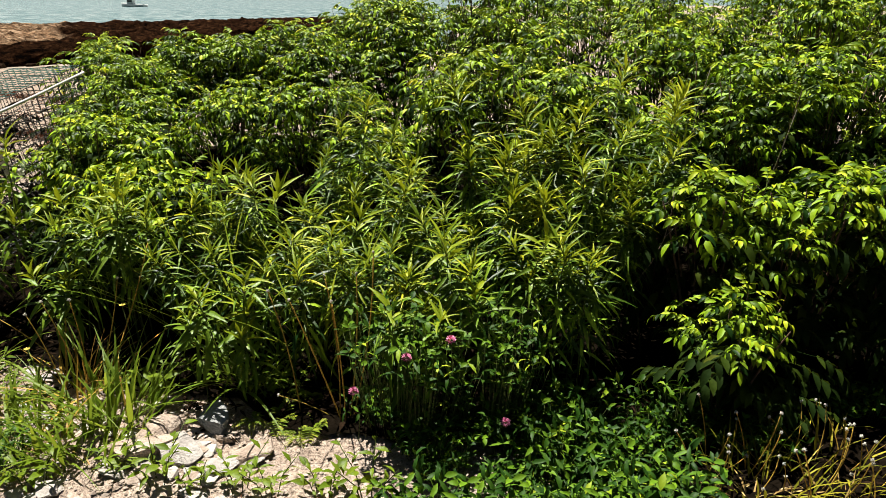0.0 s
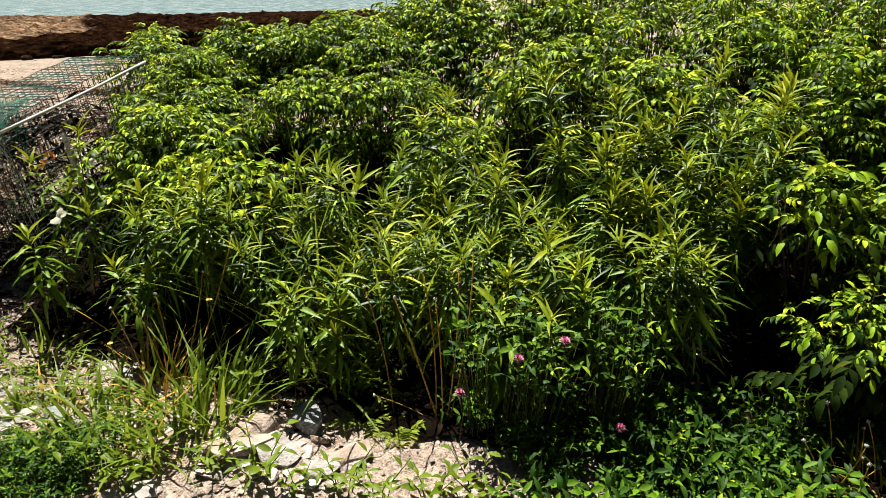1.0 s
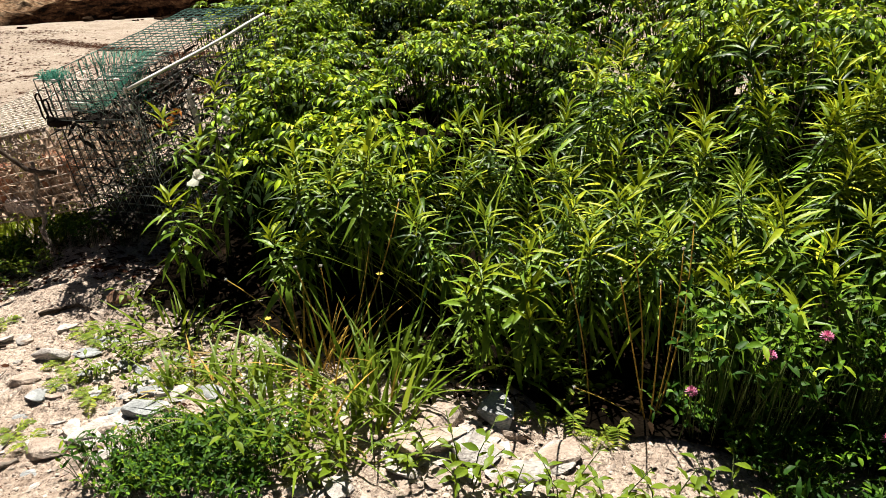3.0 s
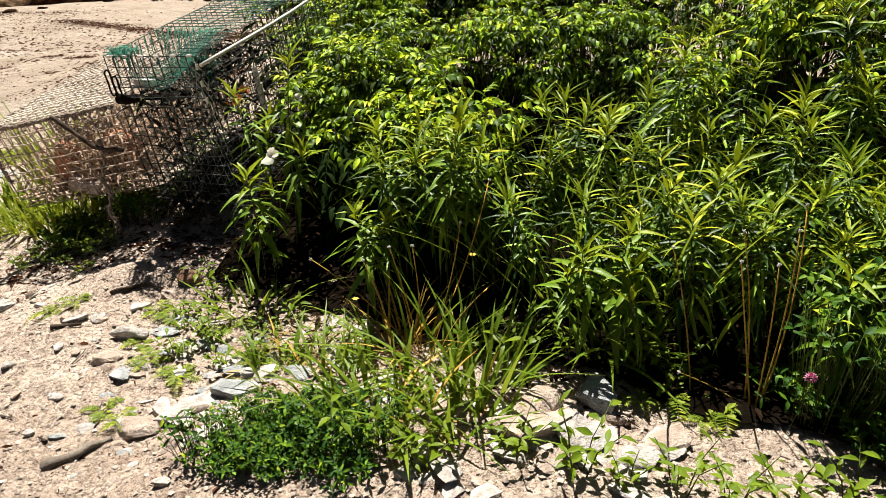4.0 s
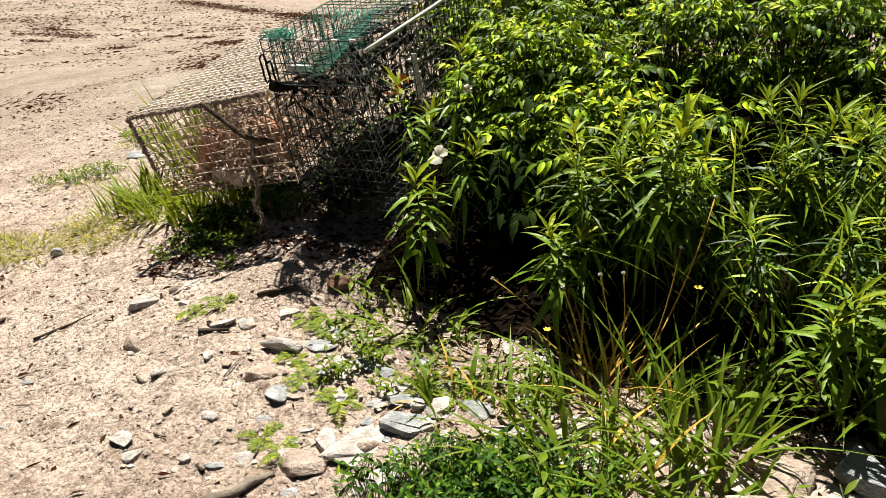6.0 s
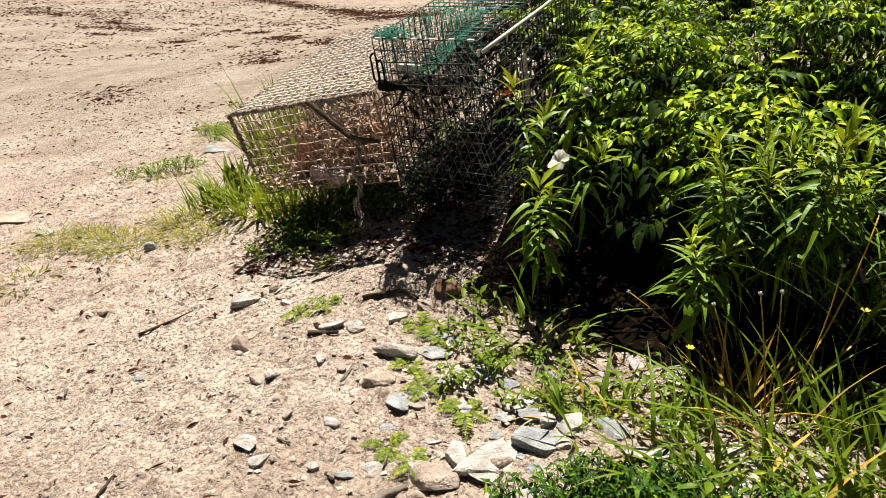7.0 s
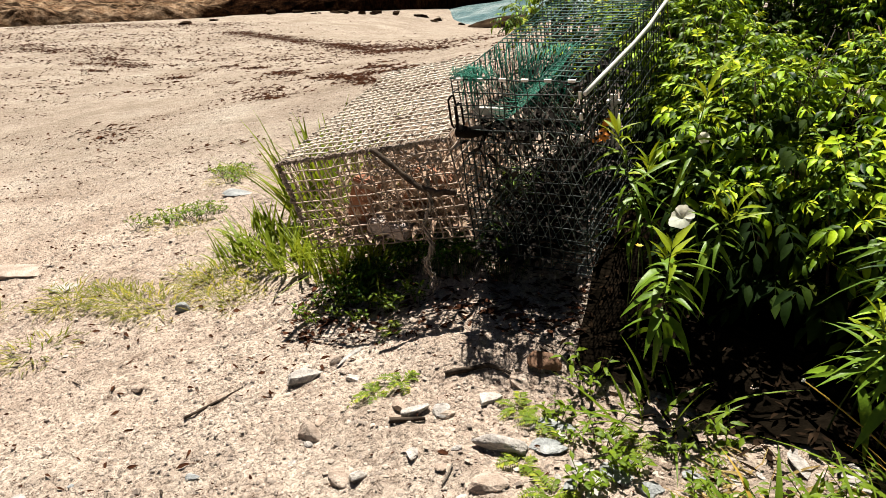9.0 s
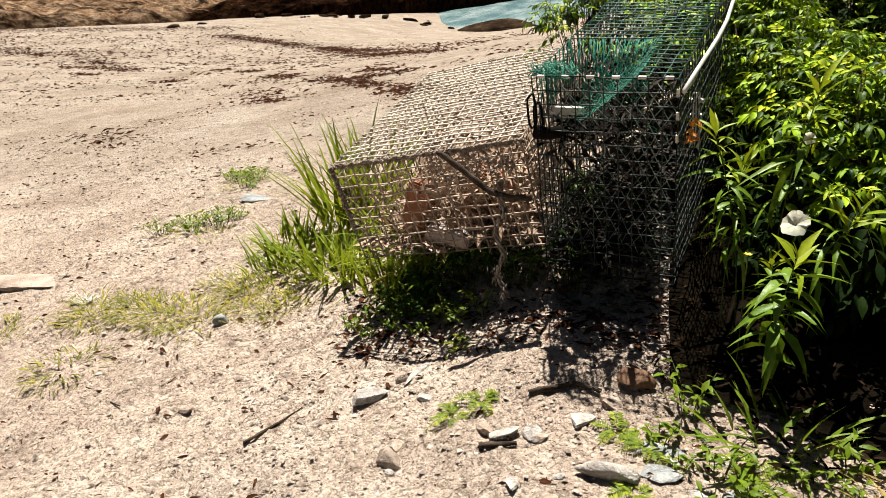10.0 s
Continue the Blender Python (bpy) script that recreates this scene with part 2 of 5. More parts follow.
def ledge_material():
    m, nt, b = material("tidal rock ledge", 1.0, 0, 0.0)
    tan = ramp(nt, noise_of(nt, 1.3, 10, 0.8), [(0.36, (0.016, 0.009, 0.006)), (0.47, (0.20, 0.12, 0.068)), (0.6, (0.42, 0.30, 0.20))])
    mp = nt.nodes.new("ShaderNodeMapping")
    mp.inputs["Rotation"].default_value = (0, 0, radians(-25))
    mp.inputs["Scale"].default_value = (0.3, 3.4, 1)
    tc = nt.nodes.new("ShaderNodeTexCoord")
    nt.links.new(tc.outputs["Object"], mp.inputs["Vector"])
    bed = node(nt, "ShaderNodeTexNoise", Scale=0.7, Detail=9.0, Roughness=0.75)
    nt.links.new(mp.outputs[0], bed.inputs["Vector"])
    tan = blend(nt, 0.9, tan, ramp(nt, bed.outputs["Fac"], [(0.42, (0.07, 0.06, 0.05)), (0.5, (0.85, 0.85, 0.85)), (0.62, (1.4, 1.35, 1.3))]), "MULTIPLY")
    weed = ramp(nt, noise_of(nt, 1.6, 10, 0.8), [(0.42, (0.0022, 0.0014, 0.0011)), (0.56, (0.0248, 0.011, 0.0055)), (0.66, (0.066, 0.0358, 0.0165)), (0.74, (0.22, 0.1815, 0.1485))])
    pos = nt.nodes.new("ShaderNodeNewGeometry")
    sep = nt.nodes.new("ShaderNodeSeparateXYZ")
    nt.links.new(pos.outputs["Position"], sep.inputs[0])
    # seaweed covers the low seaward part of the ledge
    m1 = nt.nodes.new("ShaderNodeMapRange")
    nt.links.new(sep.outputs[0], m1.inputs[0])
    m1.inputs[1].default_value, m1.inputs[2].default_value = -28, -21
    m1.inputs[4].default_value = 9.0
    along = nt.nodes.new("ShaderNodeMath")
    along.operation = "MULTIPLY_ADD"
    along.inputs[1].default_value = 0.5
    nt.links.new(sep.outputs[1], along.inputs[0])
    nt.links.new(sep.outputs[0], along.inputs[2])
    both = nt.nodes.new("ShaderNodeMath")
    nt.links.new(m1.outputs[0], both.inputs[0])
    nt.links.new(along.outputs[0], both.inputs[1])
    m2 = nt.nodes.new("ShaderNodeMapRange")
    m2.inputs[1].default_value, m2.inputs[2].default_value = -1.5, 5.0
    nt.links.new(both.outputs[0], m2.inputs[0])
    n1 = nt.nodes.new("ShaderNodeMath")
    nt.links.new(m2.outputs[0], n1.inputs[0])
    nt.links.new(noise_of(nt, 0.3, 7, 0.7), n1.inputs[1])
    fac = ramp(nt, n1.outputs[0], [(0.52, (0, 0, 0)), (0.74, (1, 1, 1))])
    nt.links.new(blend(nt, fac, tan, weed), b.inputs["Base Color"])
    bump(nt, b, noise_of(nt, 1.1, 9, 0.75), 1.0, 0.6)
    return m


def sea_material():
    m, nt, b = material("rippled sea water", 0.25, 0, 0.3)
    tc = nt.nodes.new("ShaderNodeTexCoord")
    mp = nt.nodes.new("ShaderNodeMapping")
    mp.inputs["Scale"].default_value = (0.55, 0.12, 1)
    nt.links.new(tc.outputs["Object"], mp.inputs["Vector"])
    wave = node(nt, "ShaderNodeTexNoise", Scale=1.0, Detail=7.0, Roughness=0.7)
    nt.links.new(mp.outputs[0], wave.inputs["Vector"])
    # light and dark of the ripples painted into the colour, crests palest
    c = ramp(nt, wave.outputs["Fac"], [(0.40, (0.06, 0.115, 0.12)), (0.5, (0.135, 0.195, 0.195)), (0.60, (0.25, 0.295, 0.29))])
    nt.links.new(c, b.inputs["Base Color"])
    bump(nt, b, wave.outputs["Fac"], 0.6, 0.8)
    return m


# ---- mesh building ----
class Shape:
    """Vertices and faces that are gathered and then linked as one mesh."""

    def __init__(self):
        self.v, self.f = [], []

    def leaf(self, p, d, n, length, width, droop=0.2, fold=0.3, segs=4, wide=0.4, oval=False):
        p, d, n = Vector(p), Vector(d).normalized(), Vector(n)
        side = d.cross(n)
        if side.length < 1e-4:
            side = d.cross(Vector((1, 0.3, 0)))
        side.normalize()
        n = side.cross(d).normalized()
        k = len(self.v)
        self.v.append(p)
        for i in range(1, segs):
            s = i / segs
            c = p + d * (length * s * (1 - 0.25 * abs(droop) * s)) - n * (droop * length * s * s)
            w = width * 0.5 * (math.sin(math.pi * s ** 0.9) ** 0.6 if oval else (s / wide) ** 0.7 if s < wide else ((1 - s) / (1 - wide)) ** 0.8)
            self.v += [c + side * w + n * fold * w, c, c - side * w + n * fold * w]
        self.v.append(p + d * (length * (1 - 0.25 * abs(droop))) - n * (droop * length))
        e = len(self.v) - 1
        self.f += [(k, k + 2, k + 1), (k, k + 3, k + 2)]
        for i in range(segs - 2):
            a = k + 1 + 3 * i
            self.f += [(a, a + 1, a + 4, a + 3), (a + 1, a + 2, a + 5, a + 4)]
        a = e - 3
        self.f += [(a, a + 1, e), (a + 1, a + 2, e)]

    def tube(self, pts, r0, r1=None, sides=4, caps=True):
        r1 = r0 if r1 is None else r1
        pts = [Vector(p) for p in pts]
        k, n = len(self.v), len(pts)
        for i, p in enumerate(pts):
            d = (pts[min(i + 1, n - 1)] - pts[max(i - 1, 0)]).normalized()
            a = d.cross(Vector((0.13, 0.21, 1)) if abs(d.z) < 0.9 else Vector((1, 0.2, 0.1))).normalized()
            b = d.cross(a)
            r = r0 + (r1 - r0) * i / max(n - 1, 1)
            for j in range(sides):
                t = math.tau * j / sides
                self.v.append(p + a * (r * math.cos(t)) + b * (r * math.sin(t)))
        for i in range(n - 1):
            for j in range(sides):
                a, b = k + i * sides + j, k + i * sides + (j + 1) % sides
                self.f.append((a, b, b + sides, a + sides))
        if caps:
            self.f += [tuple(range(k + sides - 1, k - 1, -1)), tuple(range(k + (n - 1) * sides, k + n * sides))]

    def box(self, m, sx, sy, sz):
        k = len(self.v)
        self.v += [m @ Vector((x * sx / 2, y * sy / 2, z * sz / 2)) for x in (-1, 1) for y in (-1, 1) for z in (-1, 1)]
        self.f += [tuple(k + i for i in q) for q in ((0, 1, 3, 2), (4, 6, 7, 5), (0, 4, 5, 1), (2, 3, 7, 6), (0, 2, 6, 4), (1, 5, 7, 3))]

    def blob(self, c, r, rnd, flat=1.0):
        """A small uneven eight-sided lump."""
        k = len(self.v)
        c = Vector(c)
        q = rnd.uniform(0, 3)
        for i in range(4):
            t = q + math.tau * i / 4
            self.v.append(c + Vector((math.cos(t), math.sin(t), rnd.uniform(-0.3, 0.3))) * r * rnd.uniform(0.7, 1.3))
        self.v += [c + Vector((0, 0, r * flat)), c - Vector((0, 0, r * flat))]
        for i in range(4):
            self.f += [(k + i, k + (i + 1) % 4, k + 4), (k + (i + 1) % 4, k + i, k + 5)]

    def mesh(self, name, mat, smooth=True):
        me = bpy.data.meshes.new(name)
        me.from_pydata([tuple(v) for v in self.v], [], self.f)
        me.materials.append(mat)
        if smooth:
            me.polygons.foreach_set("use_smooth", [True] * len(me.polygons))
        return me


def part(name, shape, mat, parent, label="", smooth=True, kind=""):
    """Links a shape, a bmesh or a mesh as one mesh object under a thing or a part."""
    if isinstance(shape, Shape):
        me = shape.mesh(name, mat, smooth)
    elif isinstance(shape, bmesh.types.BMesh):
        me = bpy.data.meshes.new(name)
        shape.to_mesh(me)
        shape.free()
        me.materials.append(mat)
    else:
        me = shape
    ob = new(name, me)
    ob.parent = parent
    return tagged(ob, label, kind=kind)


def thing(name, label, category, group="", kind="", at=None):
    ob = new(name)
    ob.empty_display_size = 0.05
    if at is not None:
        ob.matrix_basis = at
    return tagged(ob, label, category, group, kind)


def smooth_step(a, b, v):
    t = min(1, max(0, (v - a) / (b - a)))
    return t * t * (3 - 2 * t)


def between(x, table):
    """Straight-line reading of a table of (x, value)."""
    if x <= table[0][0]:
        return table[0][1]
    for (a, p), (b, q) in zip(table, table[1:]):
        if x <= b:
            return p + (q - p) * (x - a) / (b - a)
    return table[-1][1]


BANK = [(-9.0, -1.23), (-5.4, -0.705), (-2.6, -0.19), (-2.3, -0.125), (-2.0, -0.10), (-1.8, -0.088), (-1.6, -0.06), (-1.3, -0.02), (-0.9, 0.01), (0.0, 0.025)]


def height(x, y):
    """The ground: a gentle bank that falls to the beach and the sea."""
    q = x + 0.25 * min(max(y - 2.1, 0), 1.1) * smooth_step(-1.2, -2.0, x)
    z = between(q, BANK) if q < 0 else 0.025 + 0.03 * q / (1 + 0.2 * q)
    z += 0.10 * min(max(q, -13) + 9, 0) + 0.03 * min(q + 13, 0)
    if y > 4:
        z -= 0.012 * (min(y, 15) - 4)
    if y > 15:
        z -= 0.065 * (min(y, 60) - 15) * smooth_step(-19, -9, x)
        z -= 0.05 * max(0, y - 34) * (1 - smooth_step(-19, -9, x))
    z += 0.24 * smooth_step(2.85, 3.4, y) * (1 - smooth_step(4.2, 7, y)) * smooth_step(-2.75, -2.2, x)
    z += 0.06 * smooth_step(2.36, 2.6, y) * (1 - smooth_step(2.85, 3.4, y)) * smooth_step(-2.6, -2.25, x)
    return max(z, -6)


def relief(x, y):
    """Small unevenness of the sand."""
    p = Vector((x, y, 0))
    near = 1 if -5.5 < x < 2 and 0 < y < 5 else 0.3
    return 0.012 * noise.fractal(p * 2.2, 1.0, 2.0, 4) + near * (0.011 * noise.fractal(p * 9, 0.7, 2.1, 3) + 0.014 * abs(noise.noise(p * 17)) + 0.012 * abs(noise.noise(p * 30)))


def on_ground(x, y, lift=0.0):
    return Vector((x, y, height(x, y) + relief(x, y) + lift))


# ---- ground, sea, ledge ----
def spaced(lo, hi, step, far_lo, far_hi, grow=1.16):
    c = list(np.arange(lo, hi, step))
    s, v = step, lo
    while v > far_lo:
        s *= grow
        v -= s
        c.insert(0, v)
    s, v = step, c[-1]
    while v < far_hi:
        s *= grow
        v += s
        c.append(v)
    return c


def build_ground():
    xs, ys = spaced(-5.0, 1.2, 0.022, -400, 400), spaced(1.1, 4.2, 0.022, -300, 260)
    v = []
    for y in ys:
        for x in xs:
            v.append((x, y, height(x, y) + relief(x, y)))
    w = len(xs)
    f = [(j * w + i, j * w + i + 1, (j + 1) * w + i + 1, (j + 1) * w + i) for j in range(len(ys) - 1) for i in range(w - 1)]
    me = bpy.data.meshes.new("ground")
    me.from_pydata(v, [], f)
    me.materials.append(ground_material())
    me.polygons.foreach_set("use_smooth", [True] * len(me.polygons))
    tagged(new("ground", me), "pale sandy gravel beach sloping down to the sea", "ground", kind="structure")


def build_sea():
    s = Shape()
    s.v = [Vector(p) for p in ((-4000, 20, -3), (4000, 20, -3), (4000, 4500, -3), (-4000, 4500, -3))]
    s.f = [(0, 1, 2, 3)]
    ob = new("water", s.mesh("water", sea_material()))
    tagged(ob, "pale blue-green rippled sea beyond the beach", "sea", kind="structure")


def build_ledge():
    near = [(-75, 28), (-34, 27), (-22, 31), (-17.5, 37), (-15.5, 52), (-12, 66), (-4, 98)]
    far = [(-75, 92), (-57, 97), (-40, 118), (-24, 145), (-4, 150)]
    v, nx, ny = [], 230, 150
    for j in range(ny + 1):
        for i in range(nx + 1):
            x = -75 + 71 * i / nx
            y0, y1 = between(x, near), between(x, far)
            t = j / ny
            y = y0 + (y1 - y0) * t ** 1.6
            p = Vector((x * 0.22, y * 0.22, 0))
            n1 = noise.fractal(p, 0.9, 2.0, 6)
            strata = noise.fractal(Vector((x * 0.08, (y + 0.5 * x) * 0.8, 3)), 0.8, 2.0, 4)
            edge = smooth_step(0, 0.07, t) * (1 - smooth_step(0.75, 1, t)) * (1 - smooth_step(-9, -4, x)) * (1 - 0.35 * smooth_step(-16, -12, x))
            rough = noise.fractal(Vector((x * 0.9, y * 0.9, 8)), 0.8, 2.0, 3)
            top = 0.75 + 0.22 * rough + 0.35 * n1 + 0.22 * round(strata * 2.5) / 2.5 + 0.35 * (1 - smooth_step(-60, -30, x))
            rim = 0.55 * smooth_step(0, 0.05, t) * (1 - smooth_step(0.12, 0.5, t))
            v.append((x + 0.3 * n1, y, -3.5 + edge * (0.6 + top + rim)))
    w = nx + 1
    f = [(j * w + i, j * w + i + 1, (j + 1) * w + i + 1, (j + 1) * w + i) for j in range(ny) for i in range(nx)]
    me = bpy.data.meshes.new("rock_ledge")
    me.from_pydata(v, [], f)
    me.materials.append(ledge_material())
    tagged(new("rock_ledge", me), "low layered rock ledge with dark seaweed at the shore", "rock ledge", kind="structure")


FRONT = [(-2.2, 2.72), (-1.9, 2.52), (-1.6, 2.38), (-1.2, 2.16), (-0.8, 1.99), (-0.5, 1.92), (-0.3, 1.88), (0.0, 1.85), (0.5, 1.87), (1.0, 1.94), (1.6, 1.92), (2.6, 1.8)]
# humus and litter colours carry the deep shade under the thicket
SHADE_SOIL = plain("humus darkened for shade", [(0.002, 0.0015, 0.001), (0.010, 0.0075, 0.005)], 9, 1.0, 0, 0.8, 0.01, 0.0)
SHADE_LITTER = plain("dead leaves darkened for shade", [(0.006, 0.004, 0.0025), (0.025, 0.016, 0.010)], 30, 1.0, 0, 0.4, 0.003, 0.0, 0.7)


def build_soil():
    """Leaf mould under the thicket, near black so that it stands in for the shade there."""
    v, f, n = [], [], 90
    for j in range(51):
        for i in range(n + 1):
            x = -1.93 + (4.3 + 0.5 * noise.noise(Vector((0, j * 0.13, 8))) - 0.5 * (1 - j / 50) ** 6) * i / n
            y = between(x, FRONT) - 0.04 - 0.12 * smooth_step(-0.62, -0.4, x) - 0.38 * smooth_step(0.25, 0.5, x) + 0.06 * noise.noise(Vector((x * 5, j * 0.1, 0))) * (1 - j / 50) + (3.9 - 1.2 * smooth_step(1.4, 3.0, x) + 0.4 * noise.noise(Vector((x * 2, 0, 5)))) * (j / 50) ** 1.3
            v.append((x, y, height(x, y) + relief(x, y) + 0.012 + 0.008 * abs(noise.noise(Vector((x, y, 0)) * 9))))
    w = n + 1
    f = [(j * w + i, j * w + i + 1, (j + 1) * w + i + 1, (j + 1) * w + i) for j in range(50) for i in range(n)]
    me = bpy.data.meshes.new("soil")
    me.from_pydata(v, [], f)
    me.materials.append(SHADE_SOIL)
    tagged(new("soil", me), "leaf mould under the thicket, its shade painted into the colour", "soil", kind="structure")
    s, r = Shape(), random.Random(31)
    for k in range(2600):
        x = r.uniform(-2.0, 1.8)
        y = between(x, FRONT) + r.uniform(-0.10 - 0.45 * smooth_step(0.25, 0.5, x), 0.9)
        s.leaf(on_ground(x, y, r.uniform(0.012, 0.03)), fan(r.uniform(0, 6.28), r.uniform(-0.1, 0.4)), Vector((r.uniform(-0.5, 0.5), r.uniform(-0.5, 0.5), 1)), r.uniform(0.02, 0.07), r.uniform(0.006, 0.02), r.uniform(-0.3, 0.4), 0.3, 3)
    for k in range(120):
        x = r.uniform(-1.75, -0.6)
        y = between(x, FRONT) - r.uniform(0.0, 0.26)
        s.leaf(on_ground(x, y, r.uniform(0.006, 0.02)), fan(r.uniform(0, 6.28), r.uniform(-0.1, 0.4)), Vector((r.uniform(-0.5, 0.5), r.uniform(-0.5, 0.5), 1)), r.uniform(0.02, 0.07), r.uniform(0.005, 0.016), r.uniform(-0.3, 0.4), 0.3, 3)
    tagged(new("leaf_litter", s.mesh("leaf_litter", SHADE_LITTER)), "dead leaves under the thicket, darkened to match its shade", "leaf litter", kind="stuff")


def fan(az, el):
    return Vector((math.cos(az) * math.cos(el), math.sin(az) * math.cos(el), math.sin(el)))


build_ground()
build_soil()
build_sea()
build_ledge()


# ---- plants ----
def goldenrod(seed, h, apart, broad=(0.08, 0.135), low=0.42):
    """An upright leafy stem with narrow pointed leaves all the way round and a bunch of young ones on top."""
    rnd = random.Random(seed)
    root = thing("goldenrod_plant", "leafy goldenrod stem with narrow pointed green leaves", "plant", "goldenrod at the thicket's edge")
    lean = Vector((rnd.uniform(-0.2, 0.2), rnd.uniform(-0.28, 0.08), 0))
    at = lambda s: Vector((0, 0, h * s)) + lean * (h * s * s)
    stem = Shape()
    stem.tube([at(i / 6) for i in range(7)], 0.0028, 0.0012)
    part("stem", stem, STEM, root)
    n = int(20 + h * 28) if apart else int(36 + h * 64)
    joined, tips = Shape(), Shape()
    for i in range(n):
        s = low + (1 - low) * (i / (n - 1)) ** 0.66
        az = i * 2.39996 + rnd.uniform(-0.35, 0.35)
        top = smooth_step(0.72, 1.0, s)
        el = radians(-24 + 44 * s + 34 * top ** 2 + rnd.uniform(-26, 26))
        length = (0.062 + 0.066 * math.sin(min(1, s * 1.12) * math.pi * 0.76)) * rnd.uniform(0.6, 1.2) * (1 - 0.15 * top)
        d = fan(az, el)
        up = Vector((0, 0, 1)) + fan(az, 0) * -0.2 + Vector((rnd.uniform(-0.6, 0.6), rnd.uniform(-0.6, 0.6), 0))
        target = Shape() if apart else (tips if s > 0.88 else joined)
        target.leaf(at(s), d, up, length, length * rnd.uniform(*broad), rnd.uniform(0.25, 1.15) * (1 - 0.6 * top), 0.5, 5, 0.38)
        if apart:
            part("leaf", target, GOLD_TIP if s > 0.88 else GOLDENROD, root)
    if not apart:
        part("foliage", joined, GOLDENROD, root, kind="stuff")
        part("tip", tips, GOLD_TIP, root, "pale young leaves", kind="stuff")
    root["high"] = h * 1.03
    return root


def rose_leaf(shape, p, d, up, size, rnd, segs=4):
    """A compound leaf: an arching stalk with three pairs of oval leaflets and one at the end."""
    d = d.normalized()
    side = d.cross(up).normalized()
    up = side.cross(d).normalized()
    arch = rnd.uniform(0.25, 0.6)
    at = lambda s: p + d * (size * s) - up * (arch * size * s * s)
    for k in range(4):
        s = (0.42, 0.62, 0.82, 1.0)[k]
        along = (d - up * (2 * arch * s)).normalized()
        for q in ((-1, 1) if k < 3 else (0,)):
            ld = (along * 0.75 + side * q * 0.85 - up * 0.10) if q else along
            ll = size * (0.40, 0.48, 0.50, 0.52)[k] * rnd.uniform(0.85, 1.12)
            shape.leaf(at(s), ld, up + along * 0.3 + side * q * rnd.uniform(-0.1, 0.35) + Vector((rnd.uniform(-0.2, 0.2), rnd.uniform(-0.2, 0.2), 0)), ll, ll * rnd.uniform(0.32, 0.42), rnd.uniform(0.15, 0.7), 0.45, segs, 0.5, True)
    shape.tube([p, at(0.5), at(1)], 0.0011, 0.0006, 3, False)


def rose_bush(seed, h, r, shoots, apart, segs=4, skirt=105):
    """A mound of arching canes, each shoot ending in a spray of compound leaves."""
    rnd = random.Random(seed)
    root = thing("rose_bush", "dense wild beach rose bush with divided green leaves", "bush", "wild rose thicket")
    joined, twigs, young = Shape(), Shape(), Shape()
    dome = min(0.36, 0.42 * h)
    for i in range(5):
        canes = Shape()
        az, reach = i * 1.26 + rnd.uniform(-0.3, 0.3), rnd.uniform(0.2, 0.85) * r
        canes.tube([Vector((0.03 * math.cos(az), 0.03 * math.sin(az), 0)) + fan(az, 0) * (reach * s ** 1.4) + Vector((0, 0, h * 0.9 * s * (1 - 0.12 * reach / r * s))) for s in (0, 0.25, 0.5, 0.75, 1)], 0.005, 0.002)
        part("cane", canes, CANE, root)
    for i in range(shoots):
        low = rnd.random() ** 1.15
        th, az = radians(4 + skirt * low), i * 2.4 + rnd.uniform(-0.4, 0.4)
        rr = rnd.uniform(0.55, 1.16)
        o = Vector((math.sin(th) * math.cos(az), math.sin(th) * math.sin(az), math.cos(th)))
        tip = Vector((o.x * r * rr, o.y * r * rr, h - dome + (0.83 * dome * rr if o.z > 0 else min(dome, h - dome)) * o.z))
        axis = (o * 0.65 + Vector((0, 0, 0.85))).normalized()
        shoot = Shape()
        shoot.tube([tip * 0.55, tip - axis * 0.06, tip], 0.0026, 0.0012, 4, False)
        if apart:
            part("shoot", shoot, CANE, root)
        else:
            twigs.f += [tuple(q + len(twigs.v) for q in fc) for fc in shoot.f]
            twigs.v += shoot.v
        k0, count = rnd.uniform(0, 6.28), rnd.choice((7, 8, 9))
        for k in range(count):
            a2 = k0 + k * 2.4
            el = radians(2 + 40 * (k / (count - 1)) ** 1.6 + rnd.uniform(-9, 9))
            d = (fan(a2, el) + o * 0.25).normalized()
            p = tip - axis * (0.05 - 0.05 * k / (count - 1))
            fresh = k >= count - 2
            target = Shape() if apart else (young if fresh else joined)
            size = rnd.uniform(0.060, 0.088) * (1.0 if apart else 1.14) * (0.8 if fresh else 1.0)
            rose_leaf(target, p, d, Vector((0, 0, 1)) + o * 0.3 + Vector((rnd.uniform(-0.5, 0.5), rnd.uniform(-0.5, 0.5), 0)), size, rnd, segs)
            if apart:
                part("leaf", target, ROSE_TIP if fresh else ROSE, root)
    # leaves inside the bush, the shade there put into a near-black green
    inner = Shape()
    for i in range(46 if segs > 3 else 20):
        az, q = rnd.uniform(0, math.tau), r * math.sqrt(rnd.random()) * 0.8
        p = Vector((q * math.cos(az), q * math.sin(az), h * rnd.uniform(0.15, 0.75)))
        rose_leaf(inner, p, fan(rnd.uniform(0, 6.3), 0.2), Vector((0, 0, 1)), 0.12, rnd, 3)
    part("inner_foliage", inner, ROSE_SHADED, root, kind="stuff")
    if not apart:
        part("foliage", joined, ROSE, root, kind="stuff")
        part("young_foliage", young, ROSE_TIP, root, "pale young leaves", kind="stuff")
        part("twigwork", twigs, CANE, root, kind="stuff")
    root["high"] = h
    return root


